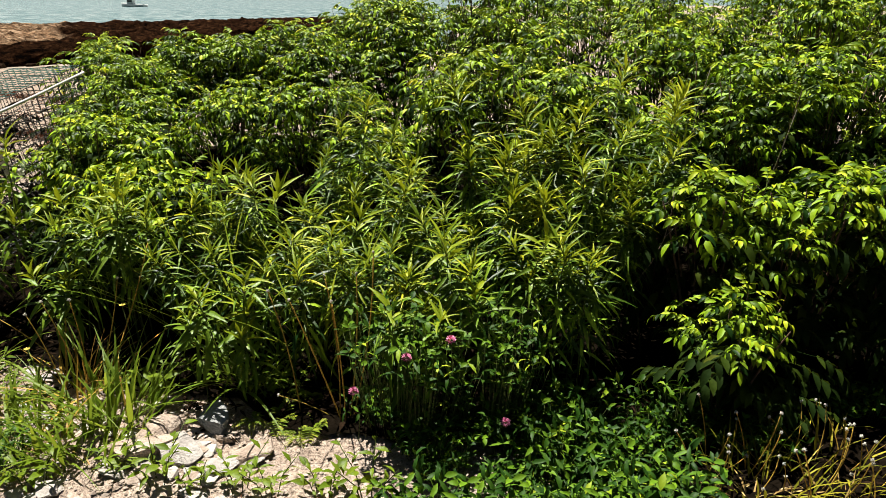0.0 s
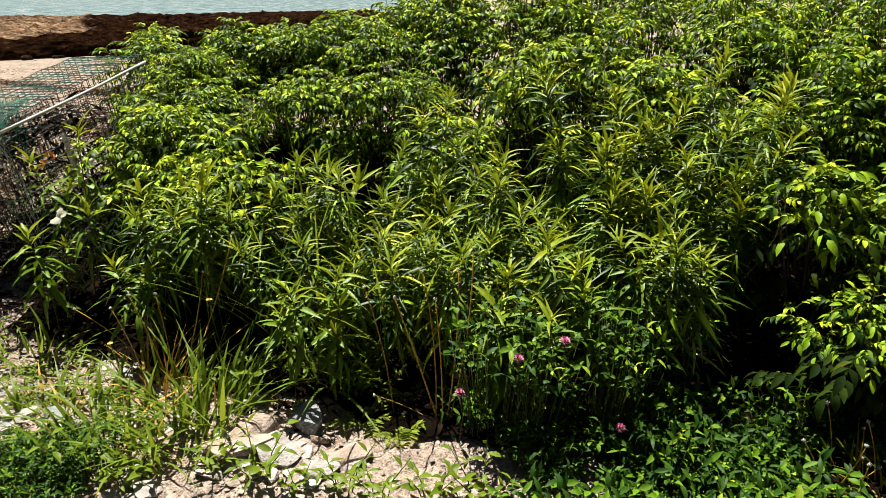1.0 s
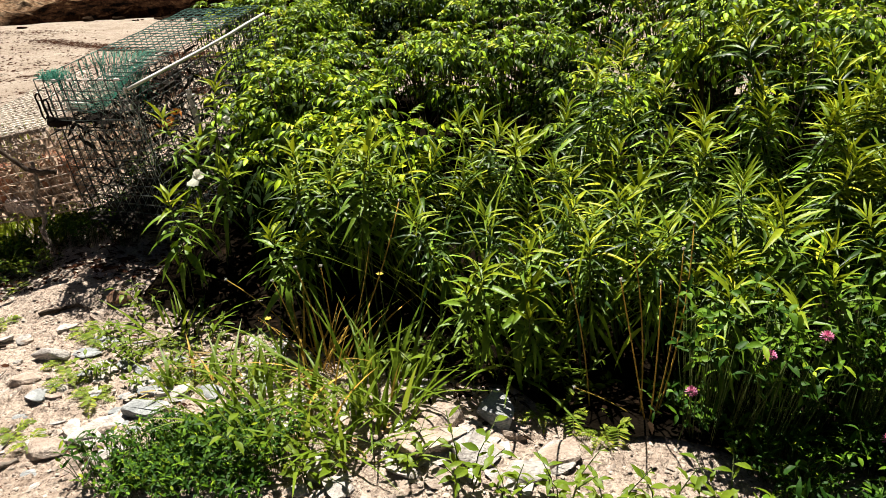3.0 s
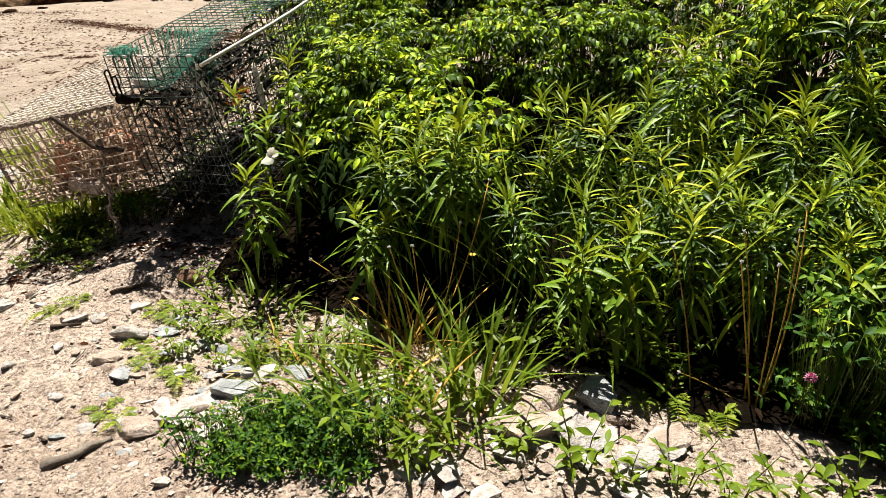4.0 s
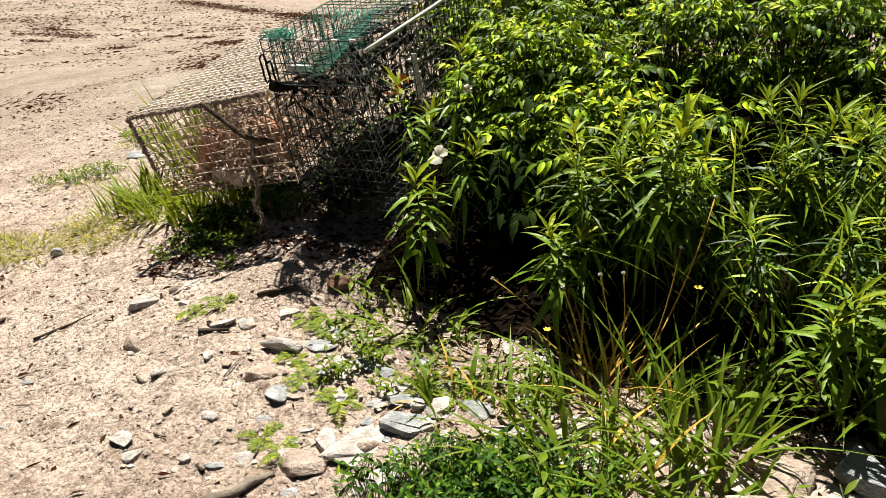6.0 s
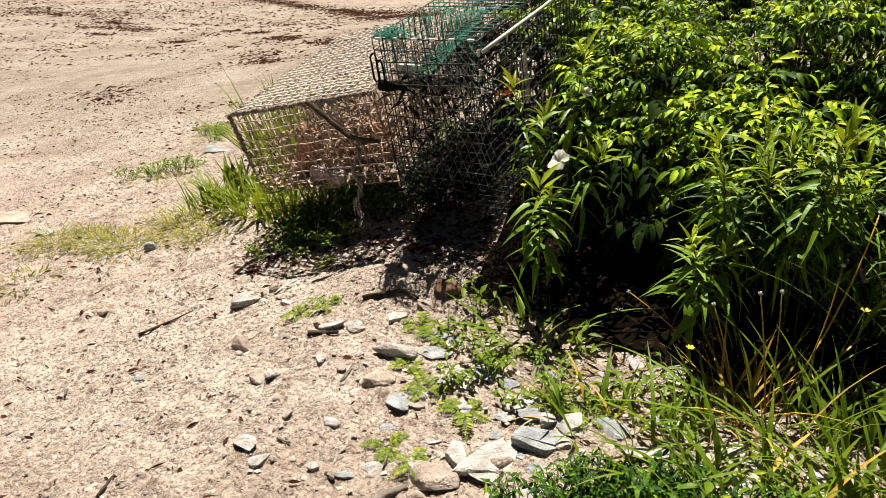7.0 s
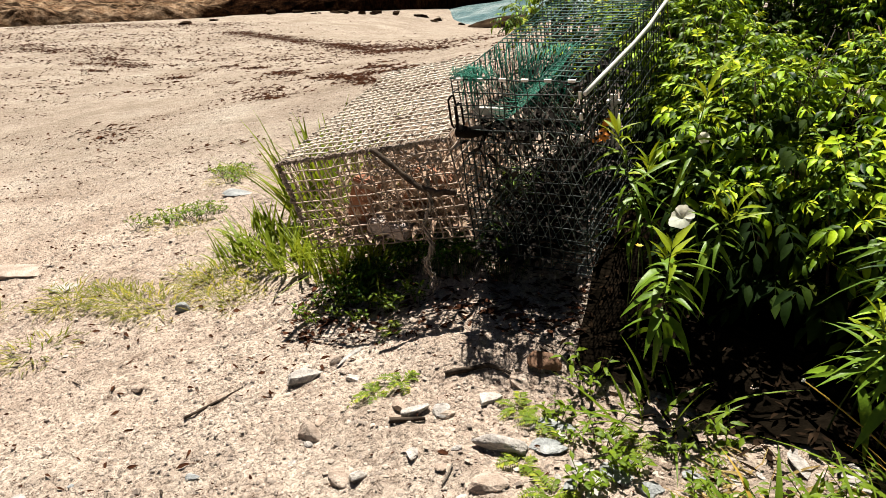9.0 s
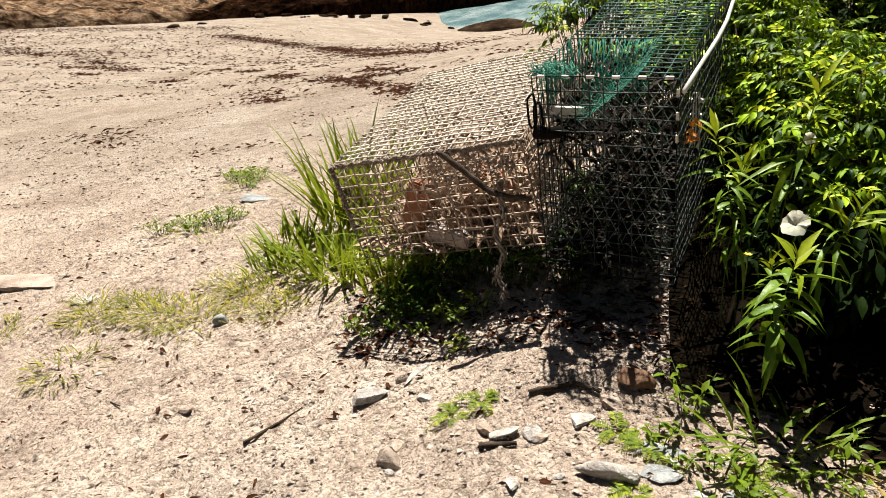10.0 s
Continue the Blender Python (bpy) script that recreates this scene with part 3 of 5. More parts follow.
def turned(p, az, s=1.0, tilt=0.0, squash=1.0):
    return Matrix.Translation(p) @ Euler((tilt * math.cos(az), tilt * math.sin(az), az)).to_matrix().to_4x4() @ Matrix.Diagonal((s, s, s * squash, 1))


def place(master, m, first):
    """Moves a master to its first place, and copies it to every further one."""
    if master.name not in first:
        first.add(master.name)
        master.matrix_basis = m
        return master
    made = copy_thing(master, Matrix.Identity(4))
    made.matrix_basis = m
    return made


used = set()
rnd = random.Random(4)

# height of the thicket's top over the plan: columns run along x, rows along y
CANOPY_X = (-1.6, -1.1, -0.6, -0.1, 0.3, 0.8, 1.5)
CANOPY = [(1.8, (0.16, 0.20, 0.29, 0.38, 0.46, 0.46, 0.50)), (2.0, (0.22, 0.34, 0.40, 0.48, 0.60, 0.70, 0.74)), (2.4, (0.44, 0.53, 0.55, 0.63, 0.82, 0.92, 0.95)),
          (2.8, (0.58, 0.65, 0.72, 0.86, 1.02, 1.08, 1.10)), (3.2, (0.70, 0.74, 0.82, 0.93, 1.08, 1.13, 1.15)), (3.6, (0.82, 0.86, 0.96, 1.08, 1.12, 1.16, 1.18)),
          (4.2, (0.93, 1.0, 1.06, 1.26, 1.28, 1.30, 1.32)), (6.0, (0.96, 1.02, 1.08, 1.32, 1.38, 1.42, 1.44))]
MEADOW = [(-1.9, 2.62), (-1.6, 2.62), (-1.25, 2.50), (-0.9, 2.50), (-0.7, 2.62), (-0.25, 2.76), (0.1, 2.62), (0.35, 2.52), (0.65, 2.42), (0.75, 1.9)]


def canopy(x, y):
    return between(y, [(q, between(x, list(zip(CANOPY_X, row)))) for q, row in CANOPY])


near_rods = [goldenrod(20 + i, h, True, (0.12, 0.2), 0.5) for i, h in enumerate((0.26, 0.36, 0.46, 0.56))]
far_rods = [goldenrod(40 + i, h, False) for i, h in enumerate((0.36, 0.46, 0.54, 0.6, 0.66, 0.72, 0.8, 0.88))]


def rod(x, y, top, apart):
    need = top - height(x, y)
    m = min(near_rods if apart else far_rods, key=lambda o: abs(o["high"] - need) + rnd.uniform(0, 0.1))
    place(m, turned(on_ground(x, y), rnd.uniform(0, 6.28), need / m["high"], rnd.uniform(0, 0.22)), used)


# stems whose tips stand out
TIPS = [(-1.28, 2.36, 0.56), (-1.22, 2.42, 0.56), (-1.03, 2.27, 0.61), (-0.83, 2.36, 0.63), (-1.06, 2.30, 0.62), (-0.97, 2.32, 0.52), (-0.44, 2.26, 0.52), (-0.67, 2.37, 0.54),
        (-1.76, 2.73, 0.57), (-1.80, 2.68, 0.46), (-1.70, 2.52, 0.28), (-1.34, 2.29, 0.27), (-1.66, 2.64, 0.44), (-0.40, 2.62, 0.78), (-0.23, 2.54, 0.74),
        (0.38, 2.32, 0.86), (0.63, 2.27, 0.90), (0.70, 2.36, 0.90), (0.45, 2.0, 0.60), (0.35, 2.28, 0.78), (0.25, 2.3, 0.74), (-0.1, 1.93, 0.44), (0.5, 2.2, 0.72)]
for x, y, z in TIPS:
    rod(x, y, z, z < 0.63 and x < -0.4)
upright = []
x = -1.25
while x < 0.66:
    y = between(x, FRONT) - 0.06
    while y < between(x, MEADOW):
        px, py = x + rnd.uniform(-0.05, 0.05), y + rnd.uniform(-0.05, 0.05)
        d = py - between(px, FRONT)
        y += 0.105
        hollow = (-1.2 < px < -0.74 and d < 0.2) or (-0.56 < px < -0.16 and d < 0.10) or (px > 0.5 and d < 0.14) or px < -1.28
        if hollow or rnd.random() > 0.9:
            continue
        rod(px, py, canopy(px, py) * rnd.uniform(0.74, 1.12), d < 0.10 and px < 0.2)
        if -0.2 < px < 0.3 and d < 0.1:
            upright.append((px, py - 0.08))
    x += 0.105

# roses behind the goldenrod, and forward where it ends
full = [rose_bush(70 + i, h, 0.28, 27, False) for i, h in enumerate((0.56, 0.6, 0.7, 0.78, 0.9, 1.0))]
distant = [rose_bush(80 + i, h, 0.30, 21, False, 3) for i, h in enumerate((0.7, 0.8, 0.9, 1.05, 1.2))]
open_bush = [rose_bush(90 + i, h, 0.20, 14, True, 4, 62) for i, h in enumerate((0.46, 0.6))]


def bush(x, y, top, kinds):
    need = top - height(x, y)
    m = min(kinds, key=lambda o: abs(o["high"] - need) + rnd.uniform(0, 0.12))
    place(m, turned(on_ground(x, y), rnd.uniform(0, 6.28), min(1.2, max(0.8, need / m["high"])), rnd.uniform(0, 0.14)), used)


yy = 2.0
while yy < 5.7:
    xx = -3.2
    step = 0.36 if yy < 3.4 else 0.43
    while xx < 4.0:
        px, py = xx + rnd.uniform(-0.1, 0.1), yy + rnd.uniform(-0.1, 0.1)
        xx += step
        left_end = -1.46 if py < 3.65 else -0.53 * py + 0.26
        if not left_end < px < min(3.6, 2.0 + 0.5 * max(0, py - 2.6)) or py < between(px, MEADOW) + 0.16 or noise.noise(Vector((px * 2.1, py * 2.1, 11))) < -0.3:
            continue
        top = canopy(px, py) + rnd.uniform(-0.22, 0.07) + 0.22 * noise.noise(Vector((px * 1.7, py * 1.7, 3)))
        bush(px, py, top, full if py < 3.1 else distant)
    yy += step * 0.95
for x, y, top in ((-1.15, 4.45, 1.04), (-0.92, 4.6, 1.08), (-1.36, 4.6, 1.02), (-0.55, 4.9, 1.16), (-0.3, 4.5, 1.26), (-1.70, 3.95, 0.92), (-1.64, 3.62, 0.84), (-1.86, 4.3, 0.94), (-1.58, 3.3, 0.74)):
    bush(x, y, top, full)
for x, y, top in ((0.79, 1.78, 0.47), (0.98, 1.98, 0.64), (1.36, 1.92, 0.68), (0.84, 2.16, 0.82), (1.1, 2.08, 0.78), (1.38, 2.06, 0.82), (1.62, 1.95, 0.8), (-1.52, 2.98, 0.62), (-1.36, 2.80, 0.57), (-1.44, 2.84, 0.54), (-1.27, 2.70, 0.54), (-1.95, 3.98, 0.66), (-1.14, 2.72, 0.62)):
    bush(x, y, top, open_bush)


def dead_twig(base, tip, seed):
    """A bare grey branch with a few side twigs."""
    q = random.Random(seed)
    root = thing("dead_twig", "bare grey dead rose branch in the thicket", "twig", "dead branches in the thicket")
    b, t = Vector(base), Vector(tip)
    root.matrix_basis = Matrix.Translation(b)
    at = lambda k: (t - b) * k + Vector((0.03 * math.sin(5 * k + seed), 0.02 * math.sin(7 * k), 0))
    s = Shape()
    s.tube([at(k / 8) for k in range(9)], 0.003, 0.0011, 5)
    part("branch", s, DRIFTWOOD, root)
    for k in range(5):
        p, e = at(0.6 + 0.08 * k), Vector((q.uniform(-1, 1), q.uniform(-0.6, 0.3), q.uniform(0.1, 0.8)))
        w = Shape()
        w.tube([p, p + e * 0.03 + Vector((0, 0, 0.008)), p + e * 0.06], 0.0013, 0.0006, 4)
        part("side_twig", w, DRIFTWOOD, root)


for k, (x, y, a, b, c) in enumerate(((0.62, 2.55, 0.56, 2.36, 0.97), (0.80, 2.5, 0.86, 2.34, 0.98), (1.0, 2.3, 1.02, 2.12, 0.88), (1.1, 2.2, 1.12, 1.98, 0.70), (0.55, 2.2, 0.66, 2.02, 0.66), (0.2, 2.75, 0.26, 2.6, 1.0),
                                     (-1.15, 2.9, -1.04, 2.82, 0.80), (-1.4, 3.1, -1.32, 3.0, 0.80), (-1.55, 3.4, -1.62, 3.28, 0.82), (-0.5, 2.9, -0.42, 2.74, 0.86))):
    dead_twig(on_ground(x, y), (a, b, c), k)


for k, o in enumerate(o for o in near_rods + far_rods if o.name not in used):
    place(o, turned(on_ground(0.1 + 0.09 * k, 2.35), k, 0.62 / o["high"]), used)
for k, o in enumerate(o for o in full + distant + open_bush if o.name not in used):
    place(o, turned(on_ground(0.5 + 0.5 * k, 3.9), k), used)


# ---- lobster traps ----
CELL = 0.0381


def axes(u, w):
    u, w = Vector(u).normalized(), Vector(w).normalized()
    v = u.cross(w).normalized()
    return u, u.cross(v).normalized() * -1, v


def panel(name, o, a, b, na, nb, r, mat, parent, rnd, gap=None, label=""):
    """Welded wire mesh: wires along a and along b, each with a little bend; gap(i, j) leaves a cell's wires out."""
    off = a.cross(b).normalized() * r
    bent = lambda p: p + Vector((noise.noise(p * 9), noise.noise(p * 9 + Vector((7, 0, 0))), noise.noise(p * 9 + Vector((0, 7, 0))))) * 0.006
    at = lambda i, j: bent(o + a * (CELL * i) + b * (CELL * j))
    border = Shape()
    ring = [at(i, 0) for i in range(na)] + [at(na, j) for j in range(nb)] + [at(i, nb) for i in range(na, 0, -1)] + [at(0, j) for j in range(nb, -1, -1)]
    border.tube(ring, r * 1.15)
    frame_ob = part(name, border, mat, parent, label)

    def wires(n, m, where, shift):
        for i in range(1, n):
            run = []
            for j in range(m + 1):
                here = not (gap and gap(*where(i, j)))
                if here:
                    run.append(at(*where(i, j)) + shift)
                if (not here or j == m) and len(run) > 1:
                    s = Shape()
                    s.tube(run, r, sides=4)
                    part("wire", s, mat, frame_ob)
                if not here:
                    run = []

    wires(na, nb, lambda i, j: (i, j), Vector((0, 0, 0)))
    wires(nb, na, lambda i, j: (j, i), off)
    return frame_ob


def trap(name_label, corner, u, w, nu, nv, nw, wire, top_wire, r, rnd, top_gap=None):
    """A wire box; corner is its front upper left corner."""
    root = thing("lobster_trap", name_label, "lobster trap", "stacked lobster traps")
    u, w, v = axes(u, w)
    c = Vector(corner) - v * (CELL * nv)
    # the top panel gets a lighter wire colour than the other five
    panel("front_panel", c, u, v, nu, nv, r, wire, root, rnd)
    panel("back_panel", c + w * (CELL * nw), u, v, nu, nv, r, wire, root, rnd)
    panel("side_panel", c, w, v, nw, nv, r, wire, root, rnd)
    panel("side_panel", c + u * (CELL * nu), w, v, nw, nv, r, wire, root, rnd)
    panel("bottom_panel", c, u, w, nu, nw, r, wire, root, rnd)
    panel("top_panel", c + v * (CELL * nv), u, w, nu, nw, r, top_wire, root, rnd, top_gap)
    return root, c, u, w, v


def build_traps():
    rnd = random.Random(8)
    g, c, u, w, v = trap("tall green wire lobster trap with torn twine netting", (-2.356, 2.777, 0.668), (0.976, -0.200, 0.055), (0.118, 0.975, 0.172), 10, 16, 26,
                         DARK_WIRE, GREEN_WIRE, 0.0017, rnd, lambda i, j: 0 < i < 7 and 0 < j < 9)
    P = lambda a, b, e: c + u * (CELL * a) + v * (CELL * b) + w * (CELL * e)
    # torn green twine netting: slung from the right side of the hole, hanging at its back, bunched up at the front corner
    sling = lambda a, e: P(a, 16.0 - 6.5 * (1 - a / 7.3) ** 0.8 * math.sin(math.pi * min(1, 0.08 + 0.92 * e / 9.6)) ** 0.7, e)
    net = Shape()
    for i in np.arange(-9, 10, 0.42):
        for q in (-1, 1):
            pts = []
            for k in range(15):
                e = 0.2 + 9.2 * k / 14
                a = i + 0.55 * e if q > 0 else i + 5.3 - 0.55 * e
                if 2.2 <= a <= 7.3:
                    pts.append(sling(a + rnd.uniform(-0.08, 0.08), e))
            if len(pts) > 1:
                net.tube(pts, 0.0011, sides=3)
    for k in range(70):
        a0, a1 = rnd.uniform(0.6, 7.2), rnd.uniform(0.6, 7.0)
        drop = rnd.uniform(3, 8)
        net.tube([P(a0 + (a1 - a0) * t * t, 15.9 - drop * t + rnd.uniform(-0.2, 0.2), 9.2 - 2.5 * math.sin(t * 3) * rnd.uniform(0.5, 1)) for t in (0, 0.25, 0.5, 0.75, 1)], 0.001, sides=3)
    for k in range(60):
        a, e = rnd.uniform(0.2, 2.2), rnd.uniform(0.2, 1.8)
        net.tube([P(a + 0.9 * math.sin(t + k), 16.0 + rnd.uniform(-0.4, 0.5), e + 0.7 * math.cos(1.7 * t + k)) for t in (0, 0.8, 1.6, 2.4, 3.2)], 0.0012, sides=3)
    for k in range(50):
        e = rnd.uniform(1, 9)
        net.tube([P(0.1 + 0.5 * t * rnd.random(), 15.9 - 3 * t + rnd.uniform(-0.3, 0.3), e + rnd.uniform(-1, 1) * t) for t in (0, 0.5, 1)], 0.0011, sides=3)
    part("netting", net, TWINE, g, "torn green twine netting", kind="stuff")
    head = Shape()
    for i in range(-8, 12):
        for q in (-1, 1):
            pts = []
            for k in range(15):
                a, b = i + k * 0.62 if q > 0 else i + 9 - k * 0.62, 1.0 + k
                if 0.4 <= a <= 9.6:
                    pts.append(P(a + rnd.uniform(-0.12, 0.12), b, 1.4 + 4.5 * math.sin(math.pi * b / 16) * math.sin(math.pi * a / 10) * 0.6))
            if len(pts) > 1:
                head.tube(pts, 0.0014, sides=3)
    part("funnel_netting", head, plain("dark green twine", [(0.05, 0.075, 0.065), (0.22, 0.27, 0.235)], 40, 0.8), g, "dirty green funnel netting")
    # loose black strips that form a dark band at mid height
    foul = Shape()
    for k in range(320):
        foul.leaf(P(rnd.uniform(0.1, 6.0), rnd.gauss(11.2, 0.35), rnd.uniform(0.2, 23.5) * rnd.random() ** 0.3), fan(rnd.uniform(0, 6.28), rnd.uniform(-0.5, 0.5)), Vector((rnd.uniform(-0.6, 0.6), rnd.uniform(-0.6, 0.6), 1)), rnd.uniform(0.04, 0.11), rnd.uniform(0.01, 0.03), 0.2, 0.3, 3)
    part("fouling", foul, RUNNER, g, "black strips across the trap at mid height", kind="stuff")
    run = Shape()
    run.tube([P(-0.1, 11.8, 0.1), P(0.8, 11.7, 0.05), P(2.0, 11.8, 0.3)], 0.02, 0.016, 9)
    part("runner", run, RUNNER, g, "black wooden runner end")
    # weed added to block sun and view through the trap, dark like its shaded inside
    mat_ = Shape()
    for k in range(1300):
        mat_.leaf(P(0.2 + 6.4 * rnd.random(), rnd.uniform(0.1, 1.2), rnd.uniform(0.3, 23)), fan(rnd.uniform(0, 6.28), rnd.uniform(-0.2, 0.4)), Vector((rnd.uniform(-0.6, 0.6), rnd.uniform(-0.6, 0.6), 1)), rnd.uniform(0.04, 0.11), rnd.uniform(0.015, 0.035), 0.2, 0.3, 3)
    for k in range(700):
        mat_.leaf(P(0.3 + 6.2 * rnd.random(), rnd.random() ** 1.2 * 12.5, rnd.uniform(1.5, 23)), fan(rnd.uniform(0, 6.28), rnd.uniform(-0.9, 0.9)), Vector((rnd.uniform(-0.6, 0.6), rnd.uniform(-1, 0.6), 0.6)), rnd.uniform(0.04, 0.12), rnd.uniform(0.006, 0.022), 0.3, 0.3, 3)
    part("weed_mat", mat_, plain("dried weed darkened for shade", [(0.0055, 0.0044, 0.0033), (0.0385, 0.0275, 0.0193)], 25, 0.85, 0, 0.4, 0.003, 0.2, 0.6), g, "dark weed in the trap, added to block the sun through it", kind="stuff")
    bar = Shape()
    bar.tube([P(a, 15.1, e) for a, e in ((10.35, 0), (10.45, 4), (10.6, 8), (10.75, 12), (10.75, 17), (10.5, 22), (10.35, 26))], 0.0065, 0.0065, 8)
    part("edge_bar", bar, PVC, g, "white plastic edge bar")
    turn = Matrix((u, w, v)).transposed().to_4x4()
    for name, mat_a, z, d, label in (("vent_slat", PVC, -0.045, (0.026, 0.009, 0.10), "white plastic slat on the side"), ("slat_cap", CLIP, 0.008, (0.034, 0.014, 0.009), "grey plastic cap"),
                                     ("slat_post", CLIP, 0.045, (0.022, 0.007, 0.065), "grey plastic post"), ("collar", PVC, 0.055, (0.046, 0.018, 0.008), "white plastic collar")):
        slat = Shape()
        slat.box(Matrix.Translation((-1.905, 3.07, 0.515)) @ turn @ Matrix.Translation((0, 0, z)), *d)
        part(name, slat, mat_a, g, label, False)
    tag = Shape()
    for k in range(16):
        f = k / 15
        tag.leaf(Vector((-1.935 + 0.03 * f, 2.86 + 0.1 * f, 0.485 + 0.05 * f)) + Vector((rnd.uniform(-1, 1), rnd.uniform(-1, 1), rnd.uniform(-1, 1))) * 0.006, Vector((rnd.uniform(-1, 1), -0.5, rnd.uniform(-1, 0.6))), Vector((0, -1, 0.4)), 0.03, 0.011)
    part("tag", tag, ORANGE, g, "torn orange plastic tag", kind="stuff")
    for k in range(6):
        s = Shape()
        q = Matrix.Translation(P(0.7 + 1.75 * k, 16, -0.05)) @ Matrix((u, w, v)).transposed().to_4x4()
        s.box(q, 0.02, 0.008, 0.0075)
        part("clip", s, CLIP, g, smooth=False)
    for k in range(3):
        s = Shape()
        q = Matrix.Translation(P(10, 15 - 1.6 * k, -0.05)) @ Matrix((u, w, v)).transposed().to_4x4()
        s.box(q, 0.0075, 0.008, 0.02)
        part("clip", s, CLIP, g, smooth=False)
    for k in range(2):
        loop = Shape()
        loop.tube([P(-0.1 + 0.35 * math.sin(t) + 0.35 * k, 13.5 - 0.5 * k + (1.25 - 0.2 * k) * math.cos(t) + 0.1 * math.sin(5 * t), 0.25 * k - 0.25 + 0.1 * math.sin(3 * t)) for t in np.linspace(0, math.tau, 16)], 0.0036, sides=6)
        part("bungee_loop", loop, RUNNER, g, "black rubber loop")
    plank = Shape()
    plank.box(Matrix.Translation(P(1.6, 12.6, 2.4)) @ turn, 0.10, 0.012, 0.022)
    part("plank", plank, PVC, g, "pale plastic strip inside", False)

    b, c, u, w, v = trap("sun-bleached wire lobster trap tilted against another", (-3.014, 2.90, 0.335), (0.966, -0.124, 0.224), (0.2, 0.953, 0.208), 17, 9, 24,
                         BROWN_SIDE_WIRE, BROWN_WIRE, 0.0025, rnd)
    P = lambda a, b_, e: c + u * (CELL * a) + v * (CELL * b_) + w * (CELL * e)
    crust = Shape()
    for k in range(1300):
        t = rnd.random()
        if t < 0.35:
            p = P(rnd.uniform(0, 17), 9 + rnd.uniform(-0.2, 0.15), rnd.uniform(-0.15, 0.15))
        elif t < 0.55:
            p = P(rnd.uniform(-0.2, 0.2), rnd.uniform(3, 9), rnd.uniform(-0.15, 0.2))
        elif t < 0.7:
            p = P(rnd.uniform(9, 16), rnd.uniform(6.5, 9), rnd.uniform(-0.1, 0.15))
        else:
            p = P(rnd.randint(0, 17) + rnd.uniform(-0.05, 0.05), 9.05, rnd.uniform(0, 24)) if rnd.random() < 0.5 else P(rnd.uniform(0, 17), 9.05, rnd.randint(0, 24))
        crust.blob(p, rnd.uniform(0.003, 0.008), rnd)
    part("crust", crust, CRUST, b, "dried weed crust", kind="stuff")
    debris = Shape()
    for k in range(1300):
        a, e = rnd.uniform(0.3, 15.7), rnd.uniform(0.3, 23)
        debris.leaf(P(a, rnd.uniform(0.1, 1.0), e), fan(rnd.uniform(0, 6.28), rnd.uniform(-0.2, 0.5)), Vector((rnd.uniform(-0.6, 0.6), rnd.uniform(-0.6, 0.6), 1)), rnd.uniform(0.04, 0.1), rnd.uniform(0.012, 0.035), 0.2, 0.3, 3)
    for k in range(1100):
        a, e = rnd.uniform(1, 15.6), rnd.uniform(1.0, 23)
        debris.leaf(P(a, rnd.random() ** 1.6 * 5, e), fan(rnd.uniform(0, 6.28), rnd.uniform(-0.6, 1.2)), Vector((rnd.uniform(-0.6, 0.6), rnd.uniform(-1, 0.5), 0.8)), rnd.uniform(0.03, 0.10), rnd.uniform(0.005, 0.022), 0.3, 0.3, 3)
    for k in range(150):
        a, e = rnd.uniform(3, 15), rnd.uniform(0.6, 8)
        p = P(a, 0.2, e)
        debris.tube([p, p + v * CELL * rnd.uniform(1, 4) + u * rnd.uniform(-0.05, 0.05), p + v * CELL * rnd.uniform(4, 8) + u * rnd.uniform(-0.12, 0.12)], 0.0016, 0.0008, 3)
    for k in range(260):
        a, e = rnd.gauss(11, 3), rnd.uniform(0.6, 6)
        debris.leaf(P(min(15.5, max(4, a)), rnd.uniform(0.5, 7), e), fan(rnd.uniform(0, 6.28), rnd.uniform(-0.6, 1.2)), Vector((rnd.uniform(-0.6, 0.6), -1, 0.5)), rnd.uniform(0.03, 0.10), rnd.uniform(0.006, 0.02), 0.3, 0.3, 3)
    part("debris", debris, plain("dry tangled debris", [(0.15, 0.095, 0.065), (0.42, 0.32, 0.24)], 30, 0.9, 0, 0.5, 0.003, 0.2, 0.8), b, "dry leaves and weed caught inside", kind="stuff")
    return P


BROWN = build_traps()


def hanging_rope():
    rnd = random.Random(3)
    root = thing("rope", "frayed grey rope hanging from the trap", "rope")
    pts = [(-2.44, 2.785, 0.36), (-2.42, 2.765, 0.29), (-2.445, 2.76, 0.22), (-2.415, 2.755, 0.15), (-2.435, 2.75, 0.09), (-2.41, 2.745, 0.04)]
    for q in range(3):
        s = Shape()
        fine = []
        for i in range(len(pts) - 1):
            for k in range(5):
                p = Vector(pts[i]).lerp(Vector(pts[i + 1]), k / 5)
                a = (i * 5 + k) * 0.9 + q * 2.09
                fine.append(p + Vector((math.cos(a), math.sin(a), 0)) * 0.0055)
        s.tube(fine, 0.004, 0.004, 5)
        part("strand", s, ROPE, root)
    s = Shape()
    for k in range(90):
        p = Vector(rnd.choice(pts[1:] + pts[-2:] * 3)) + Vector((rnd.uniform(-1, 1), rnd.uniform(-1, 1), rnd.uniform(-2, 3))) * 0.009
        s.tube([p, p + Vector((rnd.uniform(-1, 1), rnd.uniform(-1, 1), -2)) * 0.014], 0.0012, 0.0006, 3)
    part("frayed_end", s, ROPE, root, kind="stuff")


hanging_rope()


